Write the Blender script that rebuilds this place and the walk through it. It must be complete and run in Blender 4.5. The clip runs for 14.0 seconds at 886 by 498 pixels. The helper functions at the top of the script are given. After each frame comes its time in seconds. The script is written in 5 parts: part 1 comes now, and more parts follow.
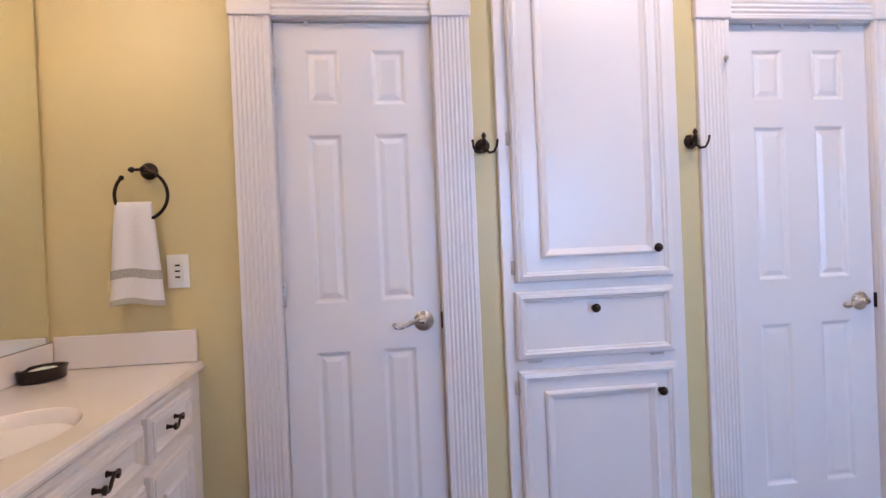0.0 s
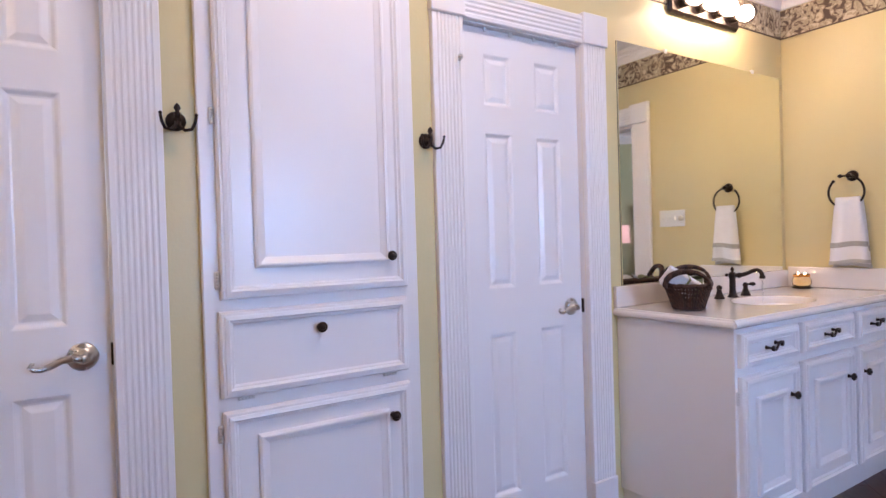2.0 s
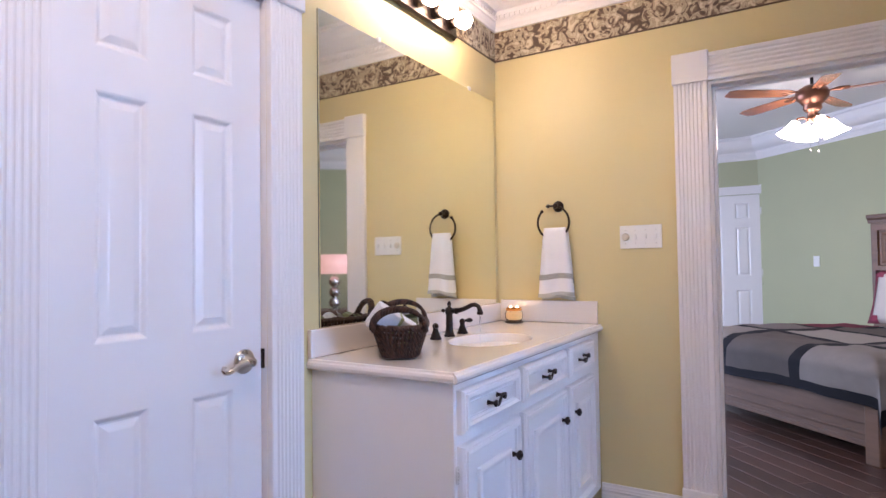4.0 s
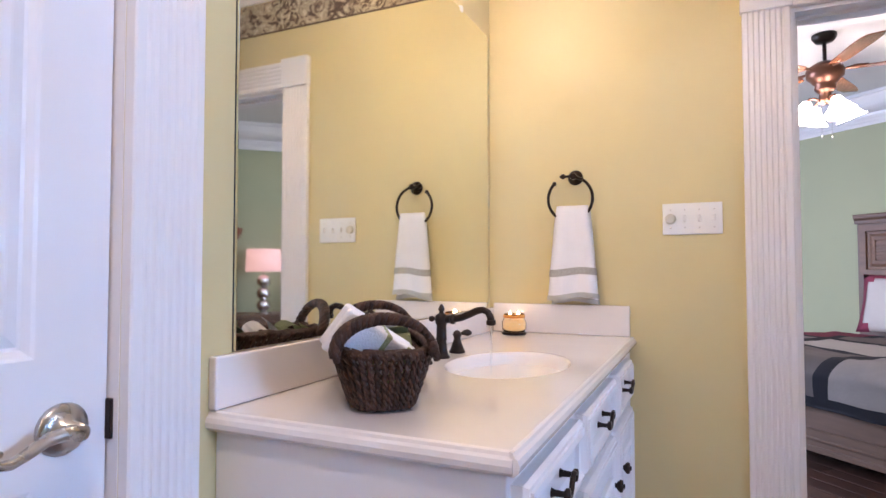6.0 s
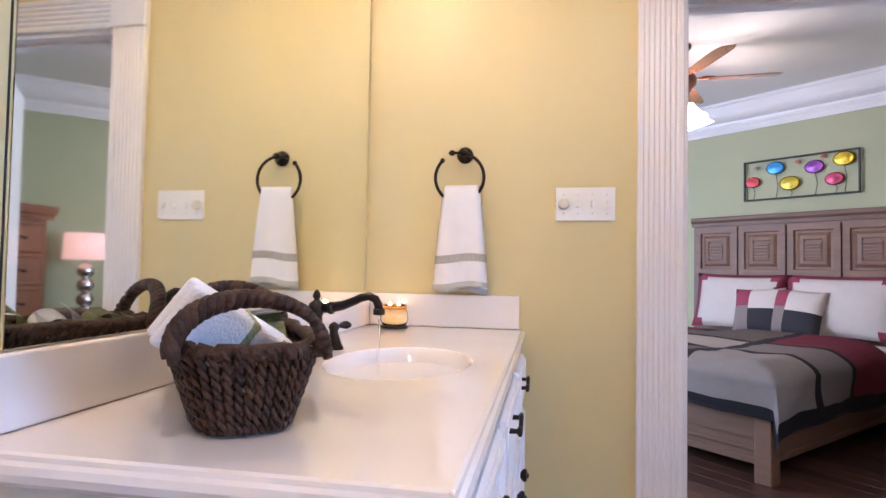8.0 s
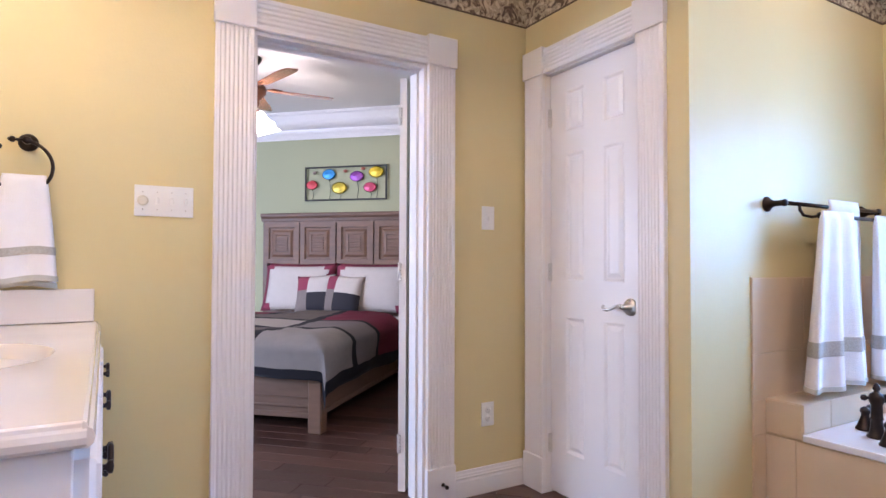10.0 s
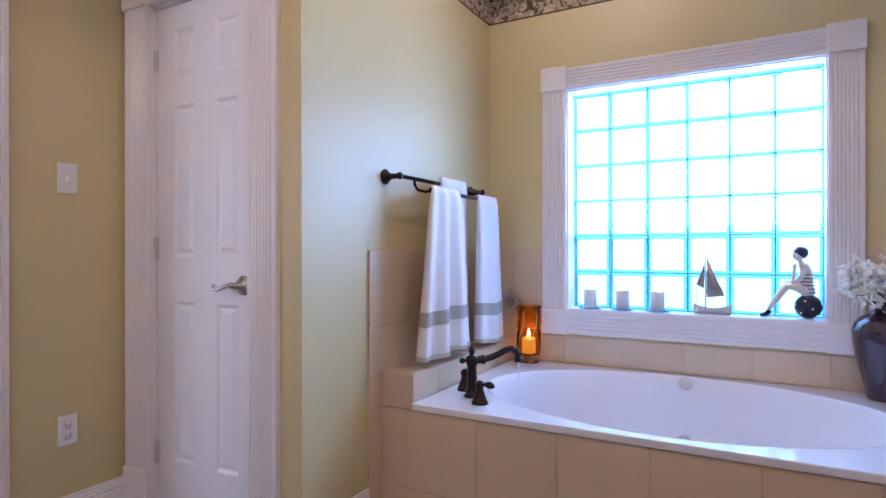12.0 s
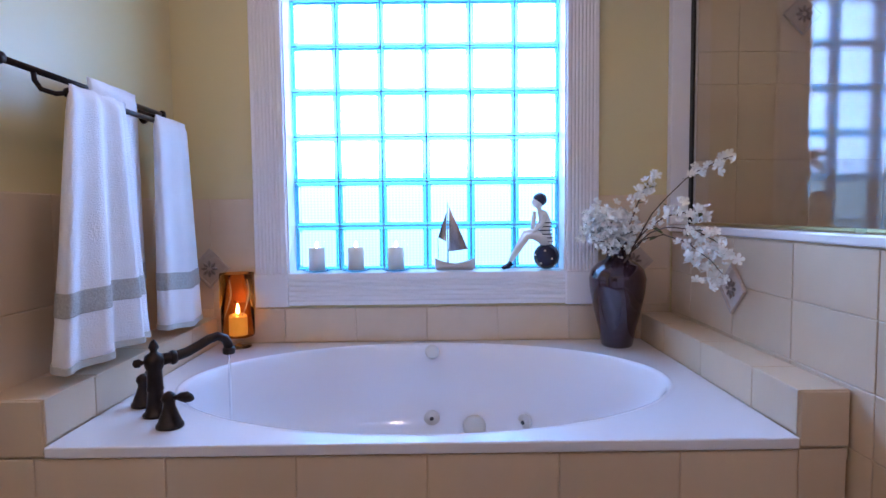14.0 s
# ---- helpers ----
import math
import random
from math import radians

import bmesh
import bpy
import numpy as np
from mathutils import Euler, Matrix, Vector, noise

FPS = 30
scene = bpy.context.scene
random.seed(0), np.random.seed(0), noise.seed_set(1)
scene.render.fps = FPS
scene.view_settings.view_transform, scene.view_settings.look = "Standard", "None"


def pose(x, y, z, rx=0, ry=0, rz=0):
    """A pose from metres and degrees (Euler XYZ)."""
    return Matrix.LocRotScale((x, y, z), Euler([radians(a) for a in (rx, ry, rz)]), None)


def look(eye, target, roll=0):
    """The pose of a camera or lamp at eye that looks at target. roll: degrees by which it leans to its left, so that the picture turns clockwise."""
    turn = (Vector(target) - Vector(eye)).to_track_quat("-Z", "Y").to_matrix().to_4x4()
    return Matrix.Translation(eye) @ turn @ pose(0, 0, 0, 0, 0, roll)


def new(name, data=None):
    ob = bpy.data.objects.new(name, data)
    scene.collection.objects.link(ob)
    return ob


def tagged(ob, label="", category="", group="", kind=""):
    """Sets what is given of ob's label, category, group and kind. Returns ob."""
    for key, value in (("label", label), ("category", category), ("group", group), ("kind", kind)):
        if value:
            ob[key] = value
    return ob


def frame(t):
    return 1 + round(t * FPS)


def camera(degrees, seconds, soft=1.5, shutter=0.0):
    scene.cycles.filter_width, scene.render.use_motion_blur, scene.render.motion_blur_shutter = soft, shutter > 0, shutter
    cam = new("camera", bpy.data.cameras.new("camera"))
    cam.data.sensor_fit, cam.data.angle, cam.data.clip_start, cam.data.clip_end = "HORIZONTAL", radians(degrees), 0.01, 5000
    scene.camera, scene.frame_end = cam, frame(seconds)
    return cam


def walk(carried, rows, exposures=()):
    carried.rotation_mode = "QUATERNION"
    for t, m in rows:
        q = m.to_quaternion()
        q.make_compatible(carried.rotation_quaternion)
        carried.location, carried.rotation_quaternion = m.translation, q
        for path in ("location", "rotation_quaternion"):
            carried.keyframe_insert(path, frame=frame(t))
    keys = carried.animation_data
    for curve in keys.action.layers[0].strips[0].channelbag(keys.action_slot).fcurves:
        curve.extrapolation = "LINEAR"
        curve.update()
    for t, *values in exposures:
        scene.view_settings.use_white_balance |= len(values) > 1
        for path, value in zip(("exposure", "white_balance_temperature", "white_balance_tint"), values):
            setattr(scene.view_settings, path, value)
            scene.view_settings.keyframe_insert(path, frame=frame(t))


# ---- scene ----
cam = camera(75.0, 14.0)
PATH = [
    (0, (-0.11, -0.083, 1.222), (0.137, 1.902, 1.21), -2.4),
    (0.5, (0.012, -0.039, 1.25), (0.501, 1.9, 1.205), -2.2),
    (1, (0.126, 0.098, 1.223), (0.851, 1.962, 1.196), -2.2),
    (1.5, (0.162, 0.164, 1.218), (1.002, 1.979, 1.199), -2.1),
    (2, (0.06, 0.239, 1.224), (1.136, 1.925, 1.197), -1.7),
    (2.5, (0.118, 0.257, 1.225), (1.438, 1.759, 1.205), -1.6),
    (3, (0.322, 0.377, 1.229), (1.805, 1.719, 1.24), -1.5),
    (3.5, (0.474, 0.454, 1.23), (2.073, 1.655, 1.263), -1.3),
    (3.7, (0.548, 0.519, 1.221), (2.206, 1.636, 1.269), -1.1),
    (6, (1.313, 1.199, 1.154), (3.134, 2.024, 1.224), -0.0),
    (6.5, (1.435, 1.272, 1.129), (3.289, 2.017, 1.202), 0.0),
    (7, (1.619, 1.336, 1.127), (3.491, 2.036, 1.188), 0.3),
    (7.2, (1.662, 1.361, 1.123), (3.55, 2.019, 1.187), 0.6),
    (9.3, (1.215, 1.335, 1.1), (3.175, 0.926, 1.15), 0.7),
    (9.5, (1.193, 1.33, 1.1), (3.116, 0.782, 1.15), 0.7),
    (10, (1.201, 1.424, 1.109), (2.926, 0.413, 1.16), 0.2),
    (10.5, (1.181, 1.441, 1.112), (2.737, 0.186, 1.151), 0.2),
    (11, (1.154, 1.386, 1.086), (2.547, -0.048, 1.128), 0.2),
    (11.5, (1.179, 1.254, 1.073), (2.375, -0.349, 1.099), 0.0),
    (12, (1.22, 1.025, 1.063), (2.191, -0.724, 1.063), -0.1),
    (12.5, (1.303, 0.892, 1.049), (2.036, -0.969, 1.032), -0.1),
    (13, (1.407, 0.844, 1.042), (1.749, -1.126, 0.996), -0.4),
    (13.5, (1.449, 0.669, 1.008), (1.536, -1.327, 0.92), -0.6),
    (14, (1.503, 0.422, 0.994), (1.489, -1.574, 0.867), -0.6),
]
walk(cam, [(t, look(eye, target, roll)) for t, eye, target, roll in PATH], [(0.0, 1.4, 6950, 27), (2.0, 1.34, 6850, 30), (6.0, 1.6, 6600, 25), (9.5, 1.76, 6700, 26), (10.5, 1.8, 6550, 27), (11.5, 1.4, 6550, 31), (12.0, 1.16, 6480, 32), (12.5, 1.06, 6400, 32), (14.0, 0.86, 6250, 32)])

# ---- world and light ----
world = bpy.data.worlds.new("world")
scene.world = world
world.use_nodes = True
wn = world.node_tree.nodes
sky = wn.new("ShaderNodeTexSky")
sky.sky_type, sky.sun_disc, sky.sun_elevation, sky.sun_rotation = "NISHITA", False, radians(40), radians(200)
world.node_tree.links.new(sky.outputs[0], wn["Background"].inputs[0])
wn["Background"].inputs[1].default_value = 0.1


def lamp(name, kind, m, energy, colour, size=0.1, size_y=None):
    data = bpy.data.lights.new(name, kind)
    data.energy, data.color = energy, colour
    if kind == "AREA":
        data.shape, data.size, data.size_y = "RECTANGLE", size, size_y or size
    else:
        data.shadow_soft_size = size
    ob = new(name, data)
    ob.matrix_world = m
    return ob


DAY = (0.52, 0.70, 1.0)
lamp("window_daylight", "AREA", look((1.5525, -2.45, 1.66), (1.5525, 1.0, 1.35)), 36, (0.31, 0.54, 1.0), 1.6, 0.95)
lamp("window_daylight_low", "AREA", look((1.5525, -2.45, 0.94), (1.5525, 1.0, 0.94)), 2.0, (0.27, 0.60, 1.0), 1.6, 0.48)
for lx, ly, watts in ((1.95, -1.05, 7), (1.12, 1.10, 17)):
    lamp("downlight", "SPOT", look((lx, ly, 2.70), (lx, ly, 0)), watts, (1, 0.88, 0.74), 0.05).data.spot_size = radians(155)
# Added bluish fill for the bedroom, set in an opening out of view.
lamp("bedroom_fill_daylight", "AREA", look((5.79, 4.12, 1.4), (5.79, 0, 0.9)), 58, DAY, 2.1, 1.3)


# ---- materials ----
def mat(name, colour, rough=0.5, metal=0.0, vary=0.08, scale=6.0, bump=0.0, bump_scale=60.0, coat=0.0, spec=0.5, emit=0.0, random_tint=0.0, stretch=(1, 1, 1), emit_colour=None):
    m = bpy.data.materials.new(name)
    m.use_nodes = True
    nt, b = m.node_tree, m.node_tree.nodes["Principled BSDF"]
    b.inputs["Roughness"].default_value, b.inputs["Metallic"].default_value = rough, metal
    b.inputs["Coat Weight"].default_value, b.inputs["Specular IOR Level"].default_value = coat, spec
    co = nt.nodes.new("ShaderNodeTexCoord")
    mp = nt.nodes.new("ShaderNodeMapping")
    mp.inputs["Scale"].default_value = stretch
    nt.links.new(co.outputs["Object"], mp.inputs[0])
    n1 = nt.nodes.new("ShaderNodeTexNoise")
    n1.inputs["Scale"].default_value, n1.inputs["Detail"].default_value = scale, 6
    nt.links.new(mp.outputs[0], n1.inputs["Vector"])
    ramp = nt.nodes.new("ShaderNodeMix")
    ramp.data_type = "RGBA"
    ramp.inputs["A"].default_value = (*[c * (1 - vary) for c in colour], 1)
    ramp.inputs["B"].default_value = (*[min(1, c * (1 + vary)) for c in colour], 1)
    nt.links.new(n1.outputs["Fac"], ramp.inputs["Factor"])
    out = ramp.outputs["Result"]
    if random_tint:
        oi = nt.nodes.new("ShaderNodeObjectInfo")
        hs = nt.nodes.new("ShaderNodeHueSaturation")
        mr = nt.nodes.new("ShaderNodeMapRange")
        mr.inputs["To Min"].default_value, mr.inputs["To Max"].default_value = 1 - random_tint, 1 + random_tint
        nt.links.new(oi.outputs["Random"], mr.inputs["Value"])
        nt.links.new(mr.outputs[0], hs.inputs["Value"])
        nt.links.new(out, hs.inputs["Color"])
        out = hs.outputs[0]
    nt.links.new(out, b.inputs["Base Color"])
    rr = nt.nodes.new("ShaderNodeMapRange")
    rr.inputs["To Min"].default_value, rr.inputs["To Max"].default_value = max(0, rough - 0.06), min(1, rough + 0.06)
    nt.links.new(n1.outputs["Fac"], rr.inputs["Value"])
    nt.links.new(rr.outputs[0], b.inputs["Roughness"])
    if bump:
        n2 = nt.nodes.new("ShaderNodeTexNoise")
        n2.inputs["Scale"].default_value, n2.inputs["Detail"].default_value = bump_scale, 4
        nt.links.new(mp.outputs[0], n2.inputs["Vector"])
        bp = nt.nodes.new("ShaderNodeBump")
        bp.inputs["Strength"].default_value, bp.inputs["Distance"].default_value = bump, 0.004
        nt.links.new(n2.outputs["Fac"], bp.inputs["Height"])
        nt.links.new(bp.outputs[0], b.inputs["Normal"])
    if emit:
        b.inputs["Emission Color"].default_value = (*(emit_colour or colour), 1)
        b.inputs["Emission Strength"].default_value = emit
    return m


def glass(name, colour, rough=0.0, ior=1.45):
    m = bpy.data.materials.new(name)
    m.use_nodes = True
    b = m.node_tree.nodes["Principled BSDF"]
    b.inputs["Base Color"].default_value = (*colour, 1)
    b.inputs["Roughness"].default_value, b.inputs["IOR"].default_value = rough, ior
    b.inputs["Transmission Weight"].default_value = 1
    return m


YELLOW = mat("yellow_wall_paint", (0.66, 0.55, 0.29), 0.43, vary=0.05, scale=2.5, bump=0.12, bump_scale=90)
GREEN = mat("green_wall_paint", (0.42, 0.43, 0.27), 0.65, vary=0.05, scale=2.5, bump=0.1, bump_scale=90)
WHITE = mat("white_gloss_paint", (0.80, 0.77, 0.76), 0.30, vary=0.02, scale=3)
CEIL = mat("white_ceiling_paint", (0.80, 0.79, 0.77), 0.8, vary=0.03, scale=2, bump=0.15, bump_scale=70)
MARBLE = mat("cultured_marble", (0.80, 0.74, 0.70), 0.12, vary=0.04, scale=4, coat=0.4)
ACRYLIC = mat("white_tub_acrylic", (0.78, 0.76, 0.78), 0.12, vary=0.02, scale=3, coat=0.3)
TILE = mat("beige_ceramic_tile", (0.66, 0.50, 0.34), 0.3, vary=0.07, scale=9, bump=0.08, bump_scale=25, random_tint=0.05)
GROUT = mat("beige_grout", (0.67, 0.52, 0.33), 0.85, vary=0.1, scale=40, bump=0.2, bump_scale=200)
BRONZE = mat("oil_rubbed_bronze", (0.030, 0.021, 0.018), 0.3, metal=0.75, vary=0.3, scale=30)
NICKEL = mat("brushed_nickel", (0.55, 0.52, 0.48), 0.28, metal=1.0, vary=0.06, scale=20)
TERRY = mat("white_terry_cloth", (0.82, 0.80, 0.80), 0.95, vary=0.04, scale=30, bump=0.7, bump_scale=260)
BAND = mat("grey_woven_band", (0.42, 0.40, 0.36), 0.9, vary=0.35, scale=160, bump=0.6, bump_scale=300)
MIRROR = mat("mirror_silver", (0.90, 0.92, 0.86), 0.0, metal=1.0, vary=0.0)
PLASTIC = mat("white_plastic", (0.80, 0.79, 0.76), 0.35, vary=0.02)
SLOT = mat("dark_slot", (0.02, 0.02, 0.02), 0.6)


# ---- mesh kit ----
def box(bm, x0, x1, y0, y1, z0, z1, bevel=0.0, seg=1):
    v = [bm.verts.new((x, y, z)) for x in (min(x0, x1), max(x0, x1)) for y in (min(y0, y1), max(y0, y1)) for z in (min(z0, z1), max(z0, z1))]
    f = [bm.faces.new([v[i] for i in q]) for q in ((0, 1, 3, 2), (4, 6, 7, 5), (0, 4, 5, 1), (2, 3, 7, 6), (0, 2, 6, 4), (1, 5, 7, 3))]
    if bevel:
        bmesh.ops.bevel(bm, geom=list({e for g in f for e in g.edges}), offset=bevel, segments=seg, affect="EDGES", profile=0.5)
    return bm


def boxm(*a, **k):
    return box(bmesh.new(), *a, **k)


def lathe(bm, profile, n=20, at=(0, 0, 0), turn=None, scale=(1, 1)):
    """Turns (radius, height) pairs round z, then lays them by turn (a Matrix) and at."""
    m = Matrix.Translation(at) @ (turn or Matrix())
    rings = []
    for r, z in profile:
        if r < 1e-5:
            rings.append([bm.verts.new(m @ Vector((0, 0, z)))])
        else:
            rings.append([bm.verts.new(m @ Vector((r * scale[0] * math.cos(2 * math.pi * i / n), r * scale[1] * math.sin(2 * math.pi * i / n), z))) for i in range(n)])
    for a, b in zip(rings, rings[1:]):
        for i in range(n):
            j = (i + 1) % n
            if len(a) == 1 and len(b) > 1:
                bm.faces.new((a[0], b[j], b[i]))
            elif len(b) == 1 and len(a) > 1:
                bm.faces.new((a[i], a[j], b[0]))
            elif len(a) > 1:
                bm.faces.new((a[i], a[j], b[j], b[i]))
    for ring, flip in ((rings[0], True), (rings[-1], False)):
        if len(ring) > 1:
            bm.faces.new(ring[::-1] if flip else ring)
    for f in bm.faces:
        f.smooth = True
    return bm


def tube(bm, pts, r, n=10, closed=False):
    """A round tube along points; r is one radius or one for each point."""
    pts = [Vector(p) for p in pts]
    k = len(pts)
    rad = r if isinstance(r, (list, tuple)) else [r] * k
    rings, up = [], None
    for i, p in enumerate(pts):
        a = pts[(i - 1) % k] if closed or i else p
        b = pts[(i + 1) % k] if closed or i < k - 1 else p
        d = (b - a).normalized()
        if up is None:
            up = d.orthogonal().normalized()
        up = (up - d * up.dot(d)).normalized()
        s = d.cross(up)
        rings.append([bm.verts.new(p + rad[i] * (up * math.cos(2 * math.pi * j / n) + s * math.sin(2 * math.pi * j / n))) for j in range(n)])
    for a, b in list(zip(rings, rings[1:])) + ([(rings[-1], rings[0])] if closed else []):
        for j in range(n):
            q = (j + 1) % n
            bm.faces.new((a[j], a[q], b[q], b[j]))
    if not closed:
        bm.faces.new(rings[0][::-1]), bm.faces.new(rings[-1])
    for f in bm.faces:
        f.smooth = True
    return bm


def extrude(bm, profile, p0, p1, u, v):
    """A closed (a, b) outline, a along u and b along v, drawn from p0 to p1."""
    p0, p1, u, v = Vector(p0), Vector(p1), Vector(u), Vector(v)
    r0 = [bm.verts.new(p0 + u * a + v * b) for a, b in profile]
    r1 = [bm.verts.new(p1 + u * a + v * b) for a, b in profile]
    n = len(profile)
    for i in range(n):
        j = (i + 1) % n
        bm.faces.new((r0[i], r0[j], r1[j], r1[i]))
    bm.faces.new(r0[::-1]), bm.faces.new(r1)
    bmesh.ops.recalc_face_normals(bm, faces=bm.faces)
    return bm


def arc(cx, cy, r, a0, a1, n=10):
    return [(cx + r * math.cos(radians(a0 + (a1 - a0) * i / n)), cy + r * math.sin(radians(a0 + (a1 - a0) * i / n))) for i in range(n + 1)]


def mesh(bm, material, smooth=None):
    data = bpy.data.meshes.new("mesh")
    bmesh.ops.recalc_face_normals(bm, faces=bm.faces)
    bm.to_mesh(data)
    bm.free()
    data.materials.append(material)
    return data


def part(name, bm, material, parent, label="", m=None):
    ob = new(name, mesh(bm, material) if isinstance(bm, bmesh.types.BMesh) else bm)
    ob.parent = parent
    if m is not None:
        ob.matrix_basis = m
    return tagged(ob, label)


def thing(name, m, label, category, group="", kind=""):
    ob = new(name)
    ob.empty_display_size = 0.1
    ob.matrix_world = m
    return tagged(ob, label, category, group, kind)


def solid(name, bm, material, label, category, group="", kind="", m=None):
    ob = new(name, mesh(bm, material))
    if m is not None:
        ob.matrix_world = m
    return tagged(ob, label, category, group, kind)


# Wall-side frames: x runs to the right along the wall as seen from the room, y goes into the wall, z is up.
N = lambda x, z=0: pose(x, 2.0, z)
E = lambda y, z=0: pose(3.547, y, z, 0, 0, -90)
D3 = lambda x, z=0: pose(x, -0.444, z, 0, 0, 180)
S = lambda x, z=0: pose(x, -1.97, z, 0, 0, 180)
W = lambda y, z=0: pose(-1.19, y, z, 0, 0, 90)
AE = lambda y, z=0: pose(2.58, y, z, 0, 0, -90)
TOP = 2.74


def wall(name, m, length, material, label, holes=(), height=TOP, thick=0.12):
    """A wall of its own thickness, with holes (x0, x1, z0, z1) through it."""
    bm = bmesh.new()
    x = 0.0
    for x0, x1, z0, z1 in sorted(holes):
        box(bm, x, x0, 0, thick, 0, height)
        if z0 > 0:
            box(bm, x0, x1, 0, thick, 0, z0)
        box(bm, x0, x1, 0, thick, z1, height)
        x = x1
    box(bm, x, length, 0, thick, 0, height)
    return solid(name, bm, material, label, "wall", kind="structure", m=m)


# ---- shell of the bathroom ----
wall("wall_north", N(-1.30), 4.967, YELLOW, "yellow painted bathroom wall with two doors", holes=((0.872, 1.44, 0, 2.045), (2.587, 3.207, 0, 2.045)))
wall("wall_east", E(2.0), 2.444, YELLOW, "yellow painted bathroom wall beside the bedroom doorway", holes=((1.075, 1.86, 0, 2.035),))
wall("wall_closet", D3(3.547), 0.967, YELLOW, "yellow painted wall round the closet door", holes=((0.157, 0.729, 0, 2.045),))
wall("wall_alcove", AE(-0.564), 1.406, YELLOW, "yellow painted wall beside the bathtub", thick=0.10)
wall("wall_south", S(2.68), 3.98, YELLOW, "yellow painted wall with the glass block window", holes=((0.55, 1.705, 0.745, 1.90),), thick=0.2)
wall("wall_west", W(-2.17), 4.29, YELLOW, "yellow painted wall behind the mirror")
solid("ceiling", boxm(-1.3, 3.667, -2.17, 2.12, TOP, TOP + 0.1), CEIL, "white painted bathroom ceiling", "ceiling", kind="structure")


def rings(bm, x0, x1, z0, z1, steps, fill=True):
    """Nested rectangles facing -y: steps of (inset, how far out); mitred like a moulding."""
    loops = []
    for i, out in steps:
        loops.append([bm.verts.new(p) for p in ((x0 + i, -out, z0 + i), (x1 - i, -out, z0 + i), (x1 - i, -out, z1 - i), (x0 + i, -out, z1 - i))])
    for a, b in zip(loops, loops[1:]):
        for k in range(4):
            q = (k + 1) % 4
            bm.faces.new((a[k], a[q], b[q], b[k]))
    if fill:
        bm.faces.new(loops[-1])
    return bm


def flutes(w, depth=0.022, n=7, margin=0.014):
    """Outline of a fluted board, w wide: a across, b out of the wall."""
    pts = [(0, 0), (0, depth - 0.003), (0.003, depth)]
    step = (w - 2 * margin) / n
    for i in range(n):
        a = margin + i * step
        pts += [(a + step * 0.10, depth), (a + step * 0.22, depth - 0.003), (a + step * 0.36, depth - 0.0048), (a + step * 0.54, depth - 0.0048), (a + step * 0.68, depth - 0.003), (a + step * 0.80, depth)]
    return pts + [(w - 0.003, depth), (w, depth - 0.003), (w, 0)]


def casing(m, x0, x1, top, cw=0.135, name="trim", label="white fluted door casing with corner and plinth blocks", plinth=True, z0=0.0, apron=False, sill=False, cut_left=0.0):
    t = thing(name, m, label, "trim", kind="structure")
    if sill is not False:
        z0 = sill
    base = z0 + 0.17 if plinth else z0
    for i, x in enumerate((x0 - cw, x1)):
        lo, w = (x + cut_left, cw - cut_left) if i == 0 and cut_left else (x, cw)
        part("fluted_board", extrude(bmesh.new(), flutes(w), (lo, 0, base), (lo, 0, top), (1, 0, 0), (0, -1, 0)), WHITE, t)
        part("corner_block", boxm(lo - (0.006 if not cut_left or i else 0), lo + w + 0.006, -0.032, 0, top, top + cw - 0.004, 0.003), WHITE, t)
        if plinth:
            part("plinth_block", boxm(lo - 0.004, lo + w + 0.004, -0.03, 0, 0.0, base, 0.003), WHITE, t)
    part("fluted_header", extrude(bmesh.new(), flutes(cw - 0.016, 0.022, 5), (x0 + 0.006, 0, top), (x1 - 0.006, 0, top), (0, 0, 1), (0, -1, 0)), WHITE, t)
    if apron:
        part("fluted_apron", extrude(bmesh.new(), flutes(cw, 0.022, 5), (x0 + 0.006, 0, z0 - cw), (x1 - 0.006, 0, z0 - cw), (0, 0, 1), (0, -1, 0)), WHITE, t)
        for x in (x0 - cw, x1):
            part("corner_block", boxm(x - 0.006, x + cw + 0.006, -0.032, 0, z0 - cw - 0.004, z0, 0.003), WHITE, t)
    return t


def door_leaf_mesh(w, h, thick=0.035):
    """A six-panel door, hung with its front at y = 0."""
    bm = bmesh.new()
    xs = [0, 0.185 * w, 0.405 * w, 0.61 * w, 0.83 * w, w]
    zs = [0, 0.205, 0.845, 1.02, 1.625, 1.73, 1.93, h]
    for i in range(5):
        for k in range(7):
            if i in (1, 3) and k in (1, 3, 5):
                rings(bm, xs[i], xs[i + 1], zs[k], zs[k + 1], ((0, 0), (0.005, -0.002), (0.013, -0.009), (0.018, -0.010), (0.034, -0.0035), (0.038, -0.0025)))
            else:
                bm.faces.new([bm.verts.new((x, 0, z)) for x, z in ((xs[i], zs[k]), (xs[i + 1], zs[k]), (xs[i + 1], zs[k + 1]), (xs[i], zs[k + 1]))])
    bmesh.ops.remove_doubles(bm, verts=bm.verts, dist=0.0001)
    front = [e for e in bm.edges if e.is_boundary]
    got = bmesh.ops.extrude_edge_only(bm, edges=front)
    vs = [g for g in got["geom"] if isinstance(g, bmesh.types.BMVert)]
    bmesh.ops.translate(bm, verts=vs, vec=(0, thick, 0))
    bmesh.ops.contextual_create(bm, geom=[e for e in bm.edges if e.is_boundary])
    return bm


